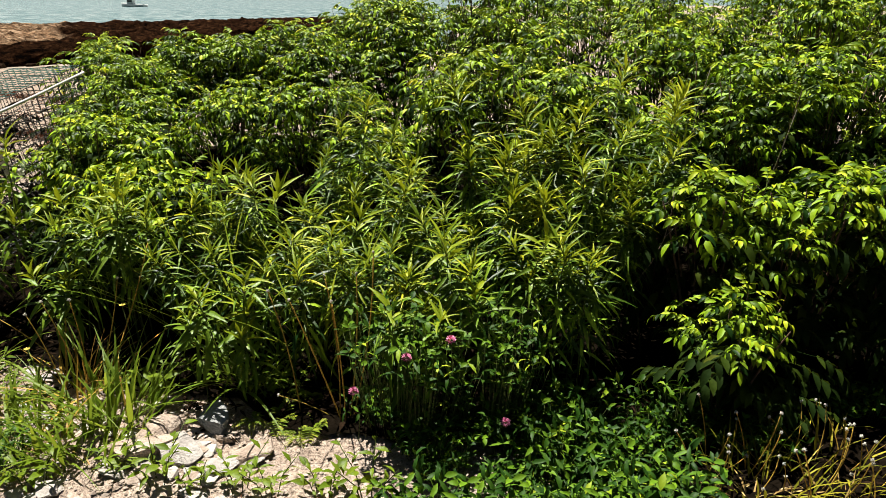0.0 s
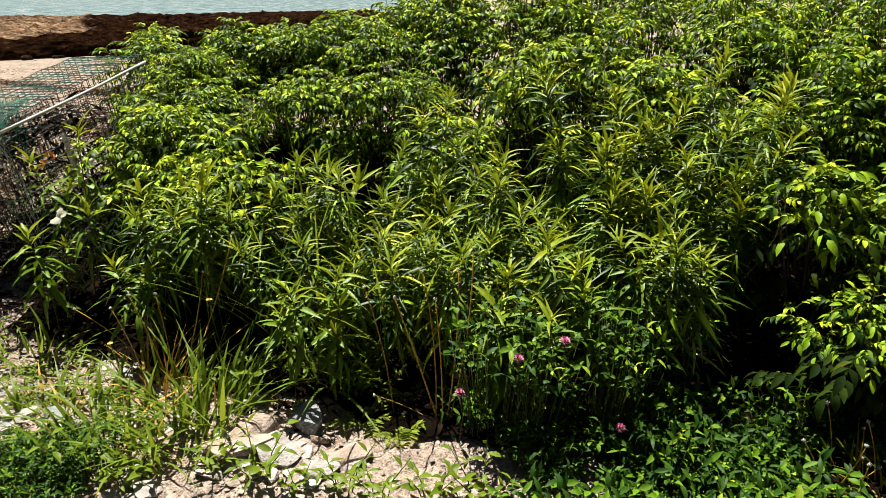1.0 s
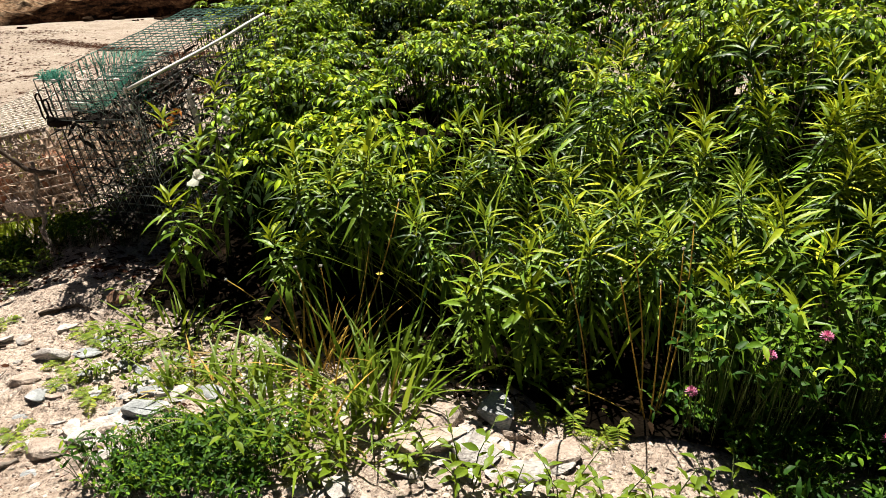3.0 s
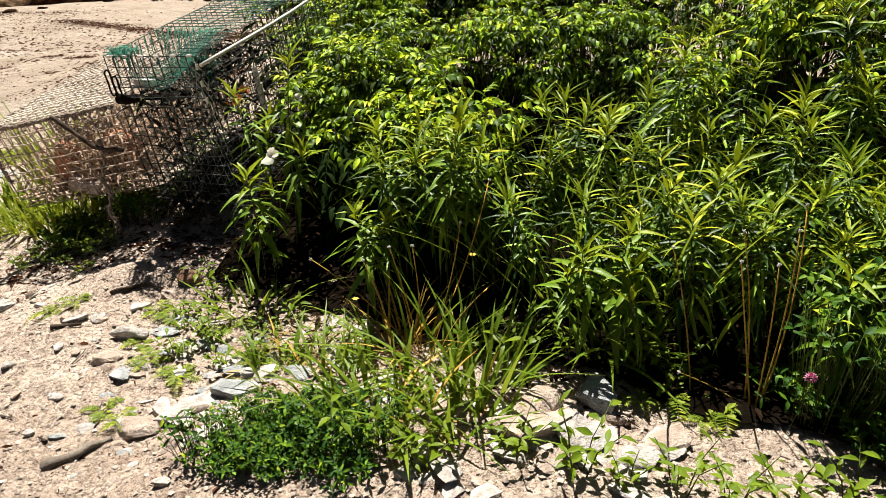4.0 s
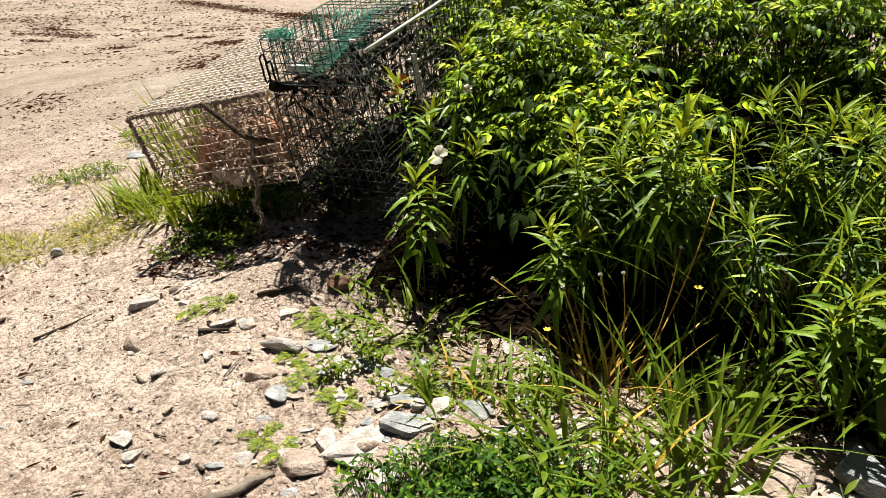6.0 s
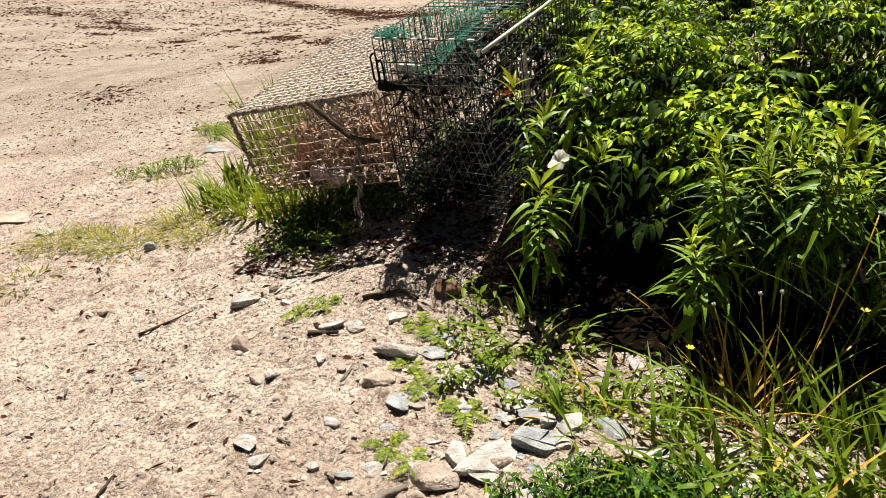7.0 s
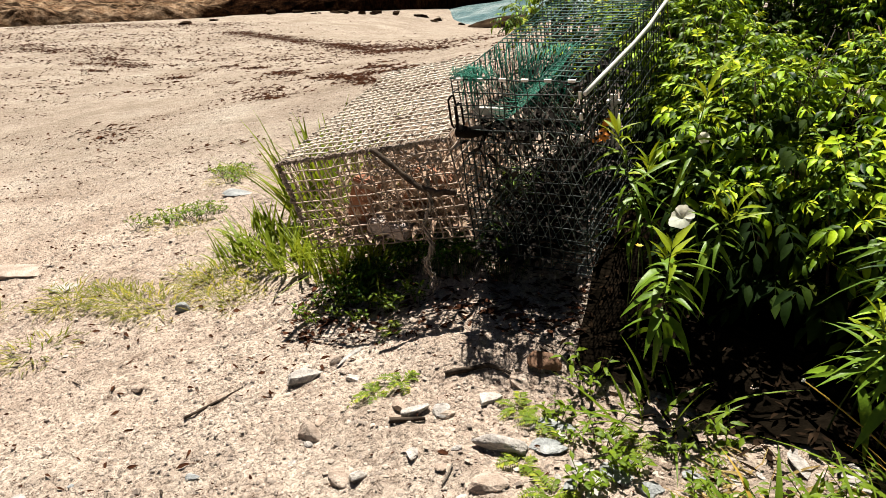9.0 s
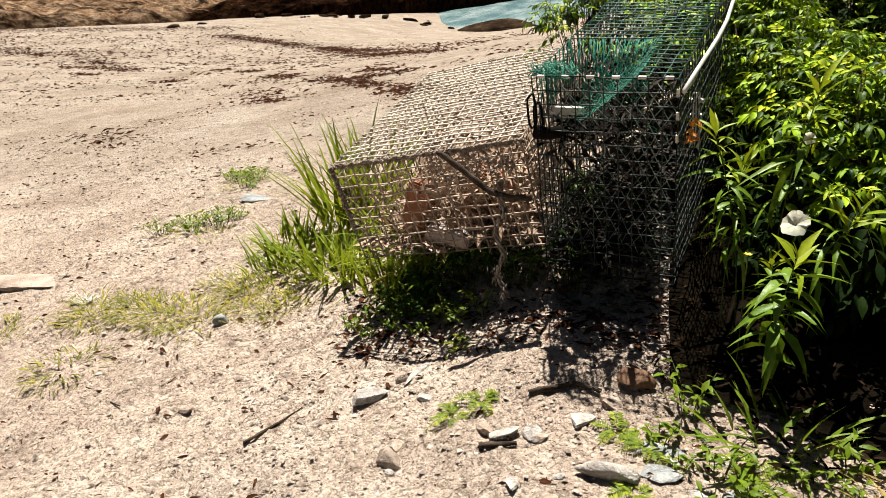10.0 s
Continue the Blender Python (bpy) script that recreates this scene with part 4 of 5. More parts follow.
def brick(label, mat, p, rot, size, name="brick"):
    bm = bmesh.new()
    bmesh.ops.create_cube(bm, size=1)
    bmesh.ops.scale(bm, vec=size, verts=bm.verts)
    bmesh.ops.bevel(bm, geom=bm.edges[:], offset=0.006, segments=2, affect="EDGES")
    bmesh.ops.subdivide_edges(bm, edges=[e for e in bm.edges if e.calc_length() > 0.03], cuts=3, use_grid_fill=True)
    for q in bm.verts:
        q.co += q.co.normalized() * 0.005 * noise.noise(q.co * 40 + Vector(p) * 5)
    me = bpy.data.meshes.new(name)
    bm.to_mesh(me)
    bm.free()
    me.materials.append(mat)
    ob = new(name, me)
    ob.matrix_basis = Matrix.Translation(p) @ Euler([radians(a) for a in rot]).to_matrix().to_4x4()
    tagged(ob, label, "brick")


brick("red-brown ballast brick standing in the tilted trap", BRICK, BROWN(5.0, 2.7, 3.4), (4, 14, -8), (0.09, 0.06, 0.2))
brick("rusty brick leaning in the tilted trap", BRICK, BROWN(11.2, 2.5, 5.0), (10, 20, 8), (0.15, 0.07, 0.16))
brick("bleached brick lying on the trap's bottom", PALE_BRICK, BROWN(8.2, 0.8, 1.4), (0, 8, -6), (0.15, 0.08, 0.05))


# ---- stones ----
def stone(seed, size, mat, p, az, label, flat=False, subdiv=2, cat="stone"):
    """A worn stone: a ball cut by random planes, then roughened."""
    r = random.Random(seed)
    bm = bmesh.new()
    bmesh.ops.create_icosphere(bm, subdivisions=subdiv + 1, radius=1)
    cuts = [(Vector((r.gauss(0, 1), r.gauss(0, 1), r.gauss(0, 0.6))).normalized(), r.uniform(0.36, 0.72)) for _ in range(14)]
    if flat:
        cuts += [(Vector((r.uniform(-0.1, 0.1), r.uniform(-0.1, 0.1), 1)).normalized(), 0.42)]
    for q in bm.verts:
        for n, d in cuts:
            k = q.co.dot(n) - d
            if k > 0:
                q.co -= n * k * 0.92
        q.co += q.co.normalized() * 0.035 * noise.fractal(q.co * 2.5 + Vector((seed, 0, 0)), 0.8, 2, 3)
        q.co = Vector((q.co.x * size[0], q.co.y * size[1], q.co.z * size[2])) * 0.8
    me = bpy.data.meshes.new("stone")
    bm.to_mesh(me)
    bm.free()
    me.materials.append(mat)
    me.polygons.foreach_set("use_smooth", [not flat] * len(me.polygons))
    ob = new("stone", me)
    ob.matrix_basis = Matrix.Translation(Vector(p) + Vector((0, 0, size[2] * 0.2))) @ Euler((r.uniform(-0.12, 0.12), r.uniform(-0.12, 0.12), radians(az))).to_matrix().to_4x4()
    return tagged(ob, label, cat, "stones on the sand")


STONES = [
    (-2.731, 2.427, 0.10, 0.06, 0.04, 25, SLATE, 1, "pale angular stone lying on the sand"),
    (-2.579, 2.161, 0.06, 0.05, 0.045, 0, TAN_STONE, 0, "rounded tan stone lying on the sand"),
    (-2.311, 2.263, 0.075, 0.035, 0.02, 30, SLATE, 0, "smooth flat pale stone on the sand"),
    (-2.048, 2.148, 0.12, 0.045, 0.04, -5, SLATE, 0, "long smooth whitish stone on the sand"),
    (-2.011, 2.49, 0.065, 0.055, 0.05, -15, RUST_STONE, 0, "rust-brown rounded stone by the trap"),
    (-2.664, 2.528, 0.035, 0.035, 0.035, 0, TAN_STONE, 0, "small egg-shaped tan stone"),
    (-2.625, 2.56, 0.035, 0.13, 0.02, -18, SLATE, 1, "narrow pale slate splinter"),
    (-4.36, 4.68, 0.22, 0.10, 0.03, 0, BLUE_STONE, 1, "flat pale grey slab by small weeds"),
    (-5.0, 3.48, 0.5, 0.24, 0.06, 10, TAN_STONE, 1, "broad flat grey slab half sunk in sand"),
    (-4.391, 3.2, 0.12, 0.09, 0.03, 40, SLATE, 1, "flat grey slab beside a larger one"),
    (-3.516, 2.918, 0.06, 0.045, 0.035, 10, BLUE_STONE, 0, "small grey rounded stone on the sand"),
    (-1.799, 1.706, 0.10, 0.085, 0.05, 10, TAN_STONE, 1, "blocky cream-coloured stone on the gravel"),
    (-1.60, 1.845, 0.14, 0.10, 0.035, 30, BLUE_STONE, 1, "flat blue-grey slate on the gravel"),
    (-1.69, 1.78, 0.15, 0.10, 0.035, 50, SLATE, 1, "flat broken slate on the gravel"),
    (-0.66, 1.80, 0.11, 0.10, 0.09, 20, BLUE_STONE, 1, "angular blue-grey rock under the weeds"),
    (-0.80, 1.75, 0.16, 0.12, 0.09, 50, TAN_STONE, 1, "pale pinkish rock with flat faces"),
    (-0.83, 1.66, 0.15, 0.12, 0.07, 10, TAN_STONE, 1, "broad pale rock among the weeds"),
    (-0.71, 1.64, 0.13, 0.10, 0.06, 60, SLATE, 1, "wide flat pale rock among the weeds"),
    (-0.50, 1.66, 0.12, 0.09, 0.05, 35, TAN_STONE, 1, "flat pinkish rock among the weeds"),
    (-0.58, 1.58, 0.11, 0.09, 0.05, 70, SLATE, 1, "pale rock beside the leafy weeds"),
]
for i, (x, y, sx, sy, sz, az, mat, flat, label) in enumerate(STONES):
    stone(200 + i, (sx, sy, sz), mat, on_ground(x, y), az, label, bool(flat))
rnd = random.Random(12)
for i in range(85):
    x = -0.5 - 0.6 * rnd.random()
    y = 1.68 + rnd.gauss(0, 0.11)
    s = 0.022 + 0.06 * rnd.random() ** 1.6
    stone(700 + i, (s * rnd.uniform(1, 1.6), s, s * rnd.uniform(0.25, 0.5)), rnd.choice((SLATE, SLATE, TAN_STONE)), on_ground(x, y), rnd.uniform(0, 360), "pale broken rock piece among the weeds", True, 1)
for i in range(75):
    x = rnd.uniform(-2.0, -1.15)
    y = 1.9 - 0.25 * (x + 1.75) + rnd.gauss(0, 0.15)
    s = 0.02 + 0.055 * rnd.random() ** 1.8
    stone(1200 + i, (s * rnd.uniform(1.1, 2.0), s, s * rnd.uniform(0.15, 0.35)), rnd.choice((SLATE, SLATE, SLATE, BLUE_STONE)), on_ground(x, y), rnd.uniform(0, 360), "thin slate chip lying on the gravel", True, 1)
for i in range(100):
    t = rnd.random()
    if t < 0.6:
        x = rnd.uniform(-2.6, -1.0)
        y = 1.75 + (-x - 1.0) * 0.28 + rnd.gauss(0, 0.22)
    else:
        x, y = rnd.uniform(-5, -1.5), rnd.uniform(1.5, 4.2)
    s = rnd.uniform(0.018, 0.055)
    if -0.2 < y - between(x, FRONT) or (x < -1.85 and y > 2.6 and x > -3.1):
        continue
    stone(400 + i, (s * rnd.uniform(1, 1.8), s, s * rnd.uniform(0.3, 0.7)), rnd.choice((SLATE, SLATE, SLATE, TAN_STONE, TAN_STONE, BLUE_STONE)), on_ground(x, y), rnd.uniform(0, 360), "small weathered beach stone on the gravel", rnd.random() < 0.85, 1)


for i in range(60):
    x = rnd.uniform(-22, -9) + rnd.gauss(0, 0.5)
    y = between(x, [(-34, 26.5), (-22, 30), (-14, 41), (-9, 40)]) + rnd.gauss(0, 1.2)
    s = 0.12 + 0.4 * rnd.random() ** 2
    stone(900 + i, (s * rnd.uniform(1, 1.8), s, s * rnd.uniform(0.5, 0.8)), WEED_ROCK, Vector((x, y, max(height(x, y), -3.05) - 0.05)), rnd.uniform(0, 360), "dark weed-covered rock at the foot of the ledge", True, 1, "rock")
stone(990, (3.6, 2.0, 1.1), WEED_ROCK, Vector((-8.7, 38.5, -3.1)), 10, "low dark weed-covered rock by the tide pool", False, 2, "rock")


def scatter():
    rnd = random.Random(6)
    peb, weed = Shape(), Shape()
    for i in range(25000):
        if rnd.random() < 0.6:
            x, y = rnd.uniform(-3.2, 0.4), rnd.uniform(1.3, 3.0)
        else:
            x, y = rnd.uniform(-6.5, -1.5), rnd.uniform(1.2, 6.5)
        peb.blob(on_ground(x, y, 0.001), 0.0018 + 0.0075 * rnd.random() ** 1.8, rnd, rnd.uniform(0.3, 0.7))
    for i in range(5000):
        x, y = -2.6 - 7 * rnd.random() ** 1.3, rnd.uniform(2.9, 11)
        if noise.noise(Vector((x * 0.8, y * 1.2, 8))) > -0.1:
            peb.blob(on_ground(x, y, 0.001), 0.005 + 0.017 * rnd.random() ** 2.5, rnd, rnd.uniform(0.3, 0.7))
    for i in range(6000):
        x, y = rnd.uniform(-7.5, -2.9), rnd.uniform(1.9, 6.2)
        if noise.noise(Vector((x * 0.9, y * 1.1, 15))) > -0.25:
            peb.blob(on_ground(x, y, 0.001), 0.003 + 0.010 * rnd.random() ** 2.2, rnd, rnd.uniform(0.4, 0.9))
    tagged(new("pebbles", peb.mesh("pebbles", PEBBLE, False)), "small mixed pebbles strewn over the sand", "pebbles", kind="stuff")
    for i in range(24000):
        if i < 900:
            x, y = rnd.uniform(-5.0, -1.2), rnd.uniform(1.3, 4.0)
            s = rnd.uniform(0.006, 0.02)
        elif i < 5200:
            x, y = rnd.uniform(-3.9, -0.3), rnd.uniform(1.25, 3.0)
            s = rnd.uniform(0.0015, 0.006)
        elif i > 18500:
            x, y = -2.8 - 8 * rnd.random() ** 1.2, rnd.uniform(2.9, 11)
            s = rnd.uniform(0.006, 0.024)
            if noise.noise(Vector((x * 0.7, y * 1.6, 2))) < 0.05:
                continue
        elif i < 7000:
            # extra dark flakes under the traps that deepen their shadow
            x, y = rnd.uniform(-3.0, -1.9), rnd.uniform(2.62, 3.7)
            s = rnd.uniform(0.008, 0.03)
        else:
            band = rnd.choice((0, 1, 1, 2, 2, 2, 3, 3))
            x = rnd.uniform(-34, -2.9) if band else rnd.uniform(-12, -3.2)
            y = (6.8, 13, 18.5, 23)[band] - 0.10 * (x + 8) + rnd.gauss(0, (0.6, 0.9, 1.2, 3.0)[band]) + 0.8 * noise.noise(Vector((x * 0.35, band * 9, 0)))
            if i > 16500 or noise.noise(Vector((x * 0.5, y * 1.4, 4))) < (0.0 if y < 17 else -0.15) + 0.2 * (band == 0):
                continue
            s = rnd.uniform(0.02, 0.09) * (0.6 if band == 0 else 1)
        a, p = rnd.gauss(0, 0.7), on_ground(x, y, 0.004)
        weed.leaf(p, fan(a, rnd.uniform(0, 0.3)), Vector((rnd.uniform(-0.5, 0.5), rnd.uniform(-0.9, 0.2), 1)), s * 2.2, s * rnd.uniform(0.25, 0.9), rnd.uniform(0, 0.4), 0.4, 3)
    runs = [(-23.5, 21.8, -19.8, 19.6, 420, 0.3), (-18.6, 19.4, -14.8, 17.0, 420, 0.22), (-17.5, 25.6, -13.5, 24.6, 900, 0.35), (-13.5, 24.6, -9.5, 22.0, 1500, 0.45), (-17.3, 25.4, -12.5, 24.4, 1300, 0.4), (-12.5, 24.4, -5.9, 14.7, 1500, 0.3), (-7.5, 12.5, -4.3, 8.85, 700, 0.16), (-30, 28.2, -18, 28.0, 2200, 0.6), (-17.4, 17.4, -14.7, 17.2, 300, 0.2), (-8.3, 11.5, -7.1, 10.1, 200, 0.3), (-9.4, 8.8, -7.7, 7.8, 120, 0.25), (-9.4, 14.1, -8.3, 13.2, 260, 0.12), (-7.0, 11.6, -5.6, 11.9, 300, 0.14), (-6.9, 12.8, -6.2, 12.5, 160, 0.1)]
    runs += [(x - 0.3, y + 0.1, x + 0.3, y - 0.1, 110, 0.1) for x, y in ((-12.2, 17), (-10.6, 15.6), (-4.6, 8.9), (-7.2, 10.1), (-11.9, 14.5), (-5.0, 9.4), (-15.6, 16.2), (-16.9, 18.3), (-20.5, 19.9))]
    for x0, y0, x1, y1, count, wide in runs:
        for k in range(count):
            t = rnd.random()
            x, y = x0 + (x1 - x0) * t + rnd.gauss(0, wide), y0 + (y1 - y0) * t + rnd.gauss(0, wide)
            q = rnd.uniform(0.02, 0.075)
            weed.leaf(on_ground(x, y, 0.006), fan(rnd.gauss(0, 0.8), rnd.uniform(0, 0.5)), Vector((rnd.uniform(-0.5, 0.5), rnd.uniform(-0.9, 0.2), 1)), q * 2.0, q * rnd.uniform(0.25, 0.8), rnd.uniform(0, 0.4), 0.4, 3)
    for k in range(9000):
        y = 5 + 21 * rnd.random()
        x = -2.4 - (0.25 + 1.1 * rnd.random()) * y
        if noise.noise(Vector((x * 0.35, y * 0.6, 21))) < 0.12 - 0.02 * (y - 5):
            continue
        q = rnd.uniform(0.0012, 0.0034) * math.hypot(x, y)
        weed.leaf(on_ground(x, y, 0.004), fan(rnd.gauss(0, 0.9), rnd.uniform(0, 0.5)), Vector((rnd.uniform(-0.5, 0.5), rnd.uniform(-0.9, 0.2), 1)), q * 1.6, q * rnd.uniform(0.4, 0.9), rnd.uniform(0, 0.4), 0.4, 3)
    tagged(new("dry_seaweed", weed.mesh("dry_seaweed", WRACK)), "dark dried seaweed and twig litter on the beach, with flakes deepening the traps' shadow", "seaweed", kind="stuff")


scatter()


# ---- grass, clover, weeds ----
def grass_tuft(seed, n, length, spread, label, mat=GRASS, dry=0.0, apart=True, lie=0.0, blade=(0.008, 0.017), bow=0.9):
    r = random.Random(seed)
    root = thing("grass_tuft", label, "grass", "grass tufts")
    joined = Shape()
    for i in range(n):
        a, q = r.uniform(0, 6.28), spread * math.sqrt(r.random())
        p = Vector((q * math.cos(a), q * math.sin(a), 0))
        el = radians(r.uniform(50, 86) * (1 - lie) + lie * r.uniform(5, 30))
        d = fan(a + r.uniform(-0.9, 0.9), el)
        s = Shape() if apart else joined
        ll = length * r.uniform(0.5, 1.1)
        s.leaf(p, d, Vector((0, 0, 1)) - d * 0.3, ll, r.uniform(*blade), r.uniform(0.1, bow), 0.25, 6 if apart else 4, 0.25)
        if apart:
            part("blade", s, STRAW if r.random() < dry else mat, root)
    if not apart:
        part("turf", joined, mat, root, kind="stuff")
    return root


def put(root, x, y, az=0.0, s=1.0):
    root.matrix_basis = turned(on_ground(x, y, -0.004), az, s)
    return root


put(grass_tuft(1, 44, 0.31, 0.13, "tall green grass tuft with some dry orange blades", dry=0.1, blade=(0.006, 0.013), bow=0.9), -1.12, 1.97)
put(grass_tuft(18, 22, 0.25, 0.06, "bunch of dry orange grass blades", STRAW, blade=(0.004, 0.009), bow=0.6), -1.18, 2.03)
put(grass_tuft(2, 50, 0.26, 0.14, "green grass tuft at the thicket's edge", dry=0.06, blade=(0.006, 0.014), bow=0.9), -1.0, 1.86)
put(grass_tuft(3, 34, 0.2, 0.14, "broad-bladed grass in front of the goldenrod", blade=(0.006, 0.014), bow=0.9), -1.28, 1.82)
for k, (x, y) in enumerate(((-1.2, 2.06), (-1.34, 2.02), (-1.46, 2.1), (-1.1, 1.86), (-1.3, 1.9), (-1.55, 2.0), (-1.05, 1.74), (-1.2, 1.74))):
    put(grass_tuft(240 + k, 34, 0.13, 0.10, "bleached dry grass lying on the gravel", DRY_GRASS, apart=False, lie=0.85, blade=(0.003, 0.008)), x, y, k)
put(grass_tuft(4, 22, 0.24, 0.10, "grass tuft beside the thicket's dark edge"), -1.7, 2.3)
put(grass_tuft(5, 95, 0.26, 0.13, "bright green grass tuft beside the tilted trap", MARRAM, bow=0.6), -3.18, 3.3)
put(grass_tuft(6, 80, 0.20, 0.15, "green grass tuft on the sand by the traps", MARRAM, bow=0.6), -3.36, 3.46, 0, 1.3)
put(grass_tuft(24, 60, 0.2, 0.14, "short green grass on the sand by the traps", MARRAM, bow=0.6), -3.60, 3.70)
put(grass_tuft(7, 70, 0.40, 0.12, "tall green grass growing behind the tilted trap", MARRAM, bow=0.3, blade=(0.012, 0.024)), -3.40, 4.0, 0, 1.5)
put(grass_tuft(19, 50, 0.42, 0.12, "tall yellow-green grass growing behind the tilted trap", MARRAM, bow=0.3, blade=(0.012, 0.024)), -3.22, 3.98, 1, 1.5)
put(grass_tuft(8, 70, 0.36, 0.14, "green grass seen through the trap's wire", MARRAM), -2.78, 3.2)
put(grass_tuft(21, 50, 0.34, 0.10, "green grass growing up through the trap", MARRAM, bow=0.3), -2.9, 3.08)
put(grass_tuft(13, 60, 0.36, 0.12, "green grass growing up through the trap", MARRAM), -2.95, 3.5)
put(grass_tuft(14, 60, 0.20, 0.14, "short yellow-green grass by the traps", MARRAM), -3.5, 3.35)
put(grass_tuft(15, 34, 0.2, 0.16, "short grass between the pale rocks", dry=0.1), -1.15, 1.7)
put(grass_tuft(16, 28, 0.18, 0.14, "short grass among weeds and gravel", dry=0.1), -1.45, 1.9)
put(grass_tuft(9, 40, 0.52, 0.14, "tall grass blades among the goldenrod", bow=0.3, blade=(0.006, 0.012)), -0.72, 2.36, 0, 1.4)
for k, (x, y) in enumerate(((-0.55, 2.5), (-0.15, 2.3), (-0.9, 2.5), (0.05, 2.45), (-0.45, 2.2))):
    put(grass_tuft(140 + k, 16, 0.5, 0.10, "tall grass blades among the goldenrod", bow=0.3, blade=(0.006, 0.011)), x, y, k, 1.3)
put(grass_tuft(10, 30, 0.5, 0.12, "tall grass blades among the goldenrod", bow=0.3, blade=(0.006, 0.012)), -0.35, 2.35, 0, 1.35)
put(grass_tuft(11, 30, 0.22, 0.10, "low grass among pale rocks"), -1.02, 1.66)
for k, (x, y) in enumerate(((0.64, 1.42), (0.74, 1.40), (0.84, 1.44), (0.92, 1.38), (0.70, 1.50))):
    put(grass_tuft(220 + k, 70, 0.11, 0.09, "bleached dry grass under the stalks", DRY_GRASS, apart=False, lie=0.8, blade=(0.003, 0.007)), x, y)
put(grass_tuft(22, 60, 0.16, 0.14, "dry yellow grass under the stalks", SAND_GRASS, apart=False, blade=(0.004, 0.008)), 0.78, 1.46)
put(grass_tuft(23, 60, 0.15, 0.14, "dry yellow grass under the stalks", SAND_GRASS, apart=False, blade=(0.004, 0.008)), 0.98, 1.56)
put(grass_tuft(12, 26, 0.3, 0.06, "broad grass blades by the goldenrod"), -0.62, 2.0)
flat_grass = [grass_tuft(30 + i, 110, 0.075, 0.15, "short yellowish grass lying on the sand", SAND_GRASS, apart=False, lie=0.6, blade=(0.003, 0.007)) for i in range(3)]
for k in range(30):
    t = rnd.random()
    x, y = -4.75 + 1.45 * t + rnd.gauss(0, 0.12), 2.78 + 0.42 * t + rnd.gauss(0, 0.10)
    place(flat_grass[rnd.randrange(3)], turned(on_ground(x, y), rnd.uniform(0, 6.28), rnd.uniform(0.55, 1.05)), used)
for x, y, s in ((-4.47, 4.1, 0.9), (-4.2, 4.0, 0.7), (-4.72, 5.16, 1.0), (-4.6, 5.2, 0.9), (-3.3, 2.95, 0.7), (-3.25, 3.15, 0.9)):
    place(flat_grass[rnd.randrange(3)], turned(on_ground(x, y), rnd.uniform(0, 6.28), s), used)


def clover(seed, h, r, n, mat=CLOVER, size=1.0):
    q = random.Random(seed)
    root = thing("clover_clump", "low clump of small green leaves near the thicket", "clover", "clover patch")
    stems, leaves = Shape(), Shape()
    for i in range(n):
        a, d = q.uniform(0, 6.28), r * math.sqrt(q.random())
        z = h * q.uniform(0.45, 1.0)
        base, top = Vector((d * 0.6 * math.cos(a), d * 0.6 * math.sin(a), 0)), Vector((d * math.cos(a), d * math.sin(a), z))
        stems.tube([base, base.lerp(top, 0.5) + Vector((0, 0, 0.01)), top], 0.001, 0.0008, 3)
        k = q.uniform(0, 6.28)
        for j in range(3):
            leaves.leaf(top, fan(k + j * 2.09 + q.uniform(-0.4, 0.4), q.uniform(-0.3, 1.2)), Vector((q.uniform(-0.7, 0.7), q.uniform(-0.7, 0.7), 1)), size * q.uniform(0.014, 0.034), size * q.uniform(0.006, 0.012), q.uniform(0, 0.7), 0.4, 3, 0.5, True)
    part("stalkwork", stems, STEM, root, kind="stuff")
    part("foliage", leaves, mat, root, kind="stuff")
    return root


beach_weed = [clover(164 + i, 0.07, 0.10, 40, WEED, 1.0) for i in range(2)]
clovers = [clover(60 + i, h, 0.085, 44) for i, h in enumerate((0.06, 0.09, 0.13))]
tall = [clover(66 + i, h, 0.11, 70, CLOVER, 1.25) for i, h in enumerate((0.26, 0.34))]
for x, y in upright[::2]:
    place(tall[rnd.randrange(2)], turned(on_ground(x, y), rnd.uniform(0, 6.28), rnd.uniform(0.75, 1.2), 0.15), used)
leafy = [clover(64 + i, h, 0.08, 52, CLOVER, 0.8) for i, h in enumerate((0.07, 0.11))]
for i in range(84):
    x, y = rnd.uniform(-0.06, 0.66), rnd.uniform(1.28, 1.74)
    if noise.noise(Vector((x * 6, y * 6, 0))) < -0.1:
        continue
    place(clovers[min(2, int(3 * (y - 1.36) / 0.56 + rnd.uniform(-0.5, 0.5)) if y > 1.5 else 0)], turned(on_ground(x, y), rnd.uniform(0, 6.28), rnd.uniform(0.6, 1.5), 0.2), used)
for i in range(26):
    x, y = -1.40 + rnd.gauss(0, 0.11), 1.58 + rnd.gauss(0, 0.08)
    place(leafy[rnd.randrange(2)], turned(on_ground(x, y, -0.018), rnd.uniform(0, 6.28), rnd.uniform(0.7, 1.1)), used)

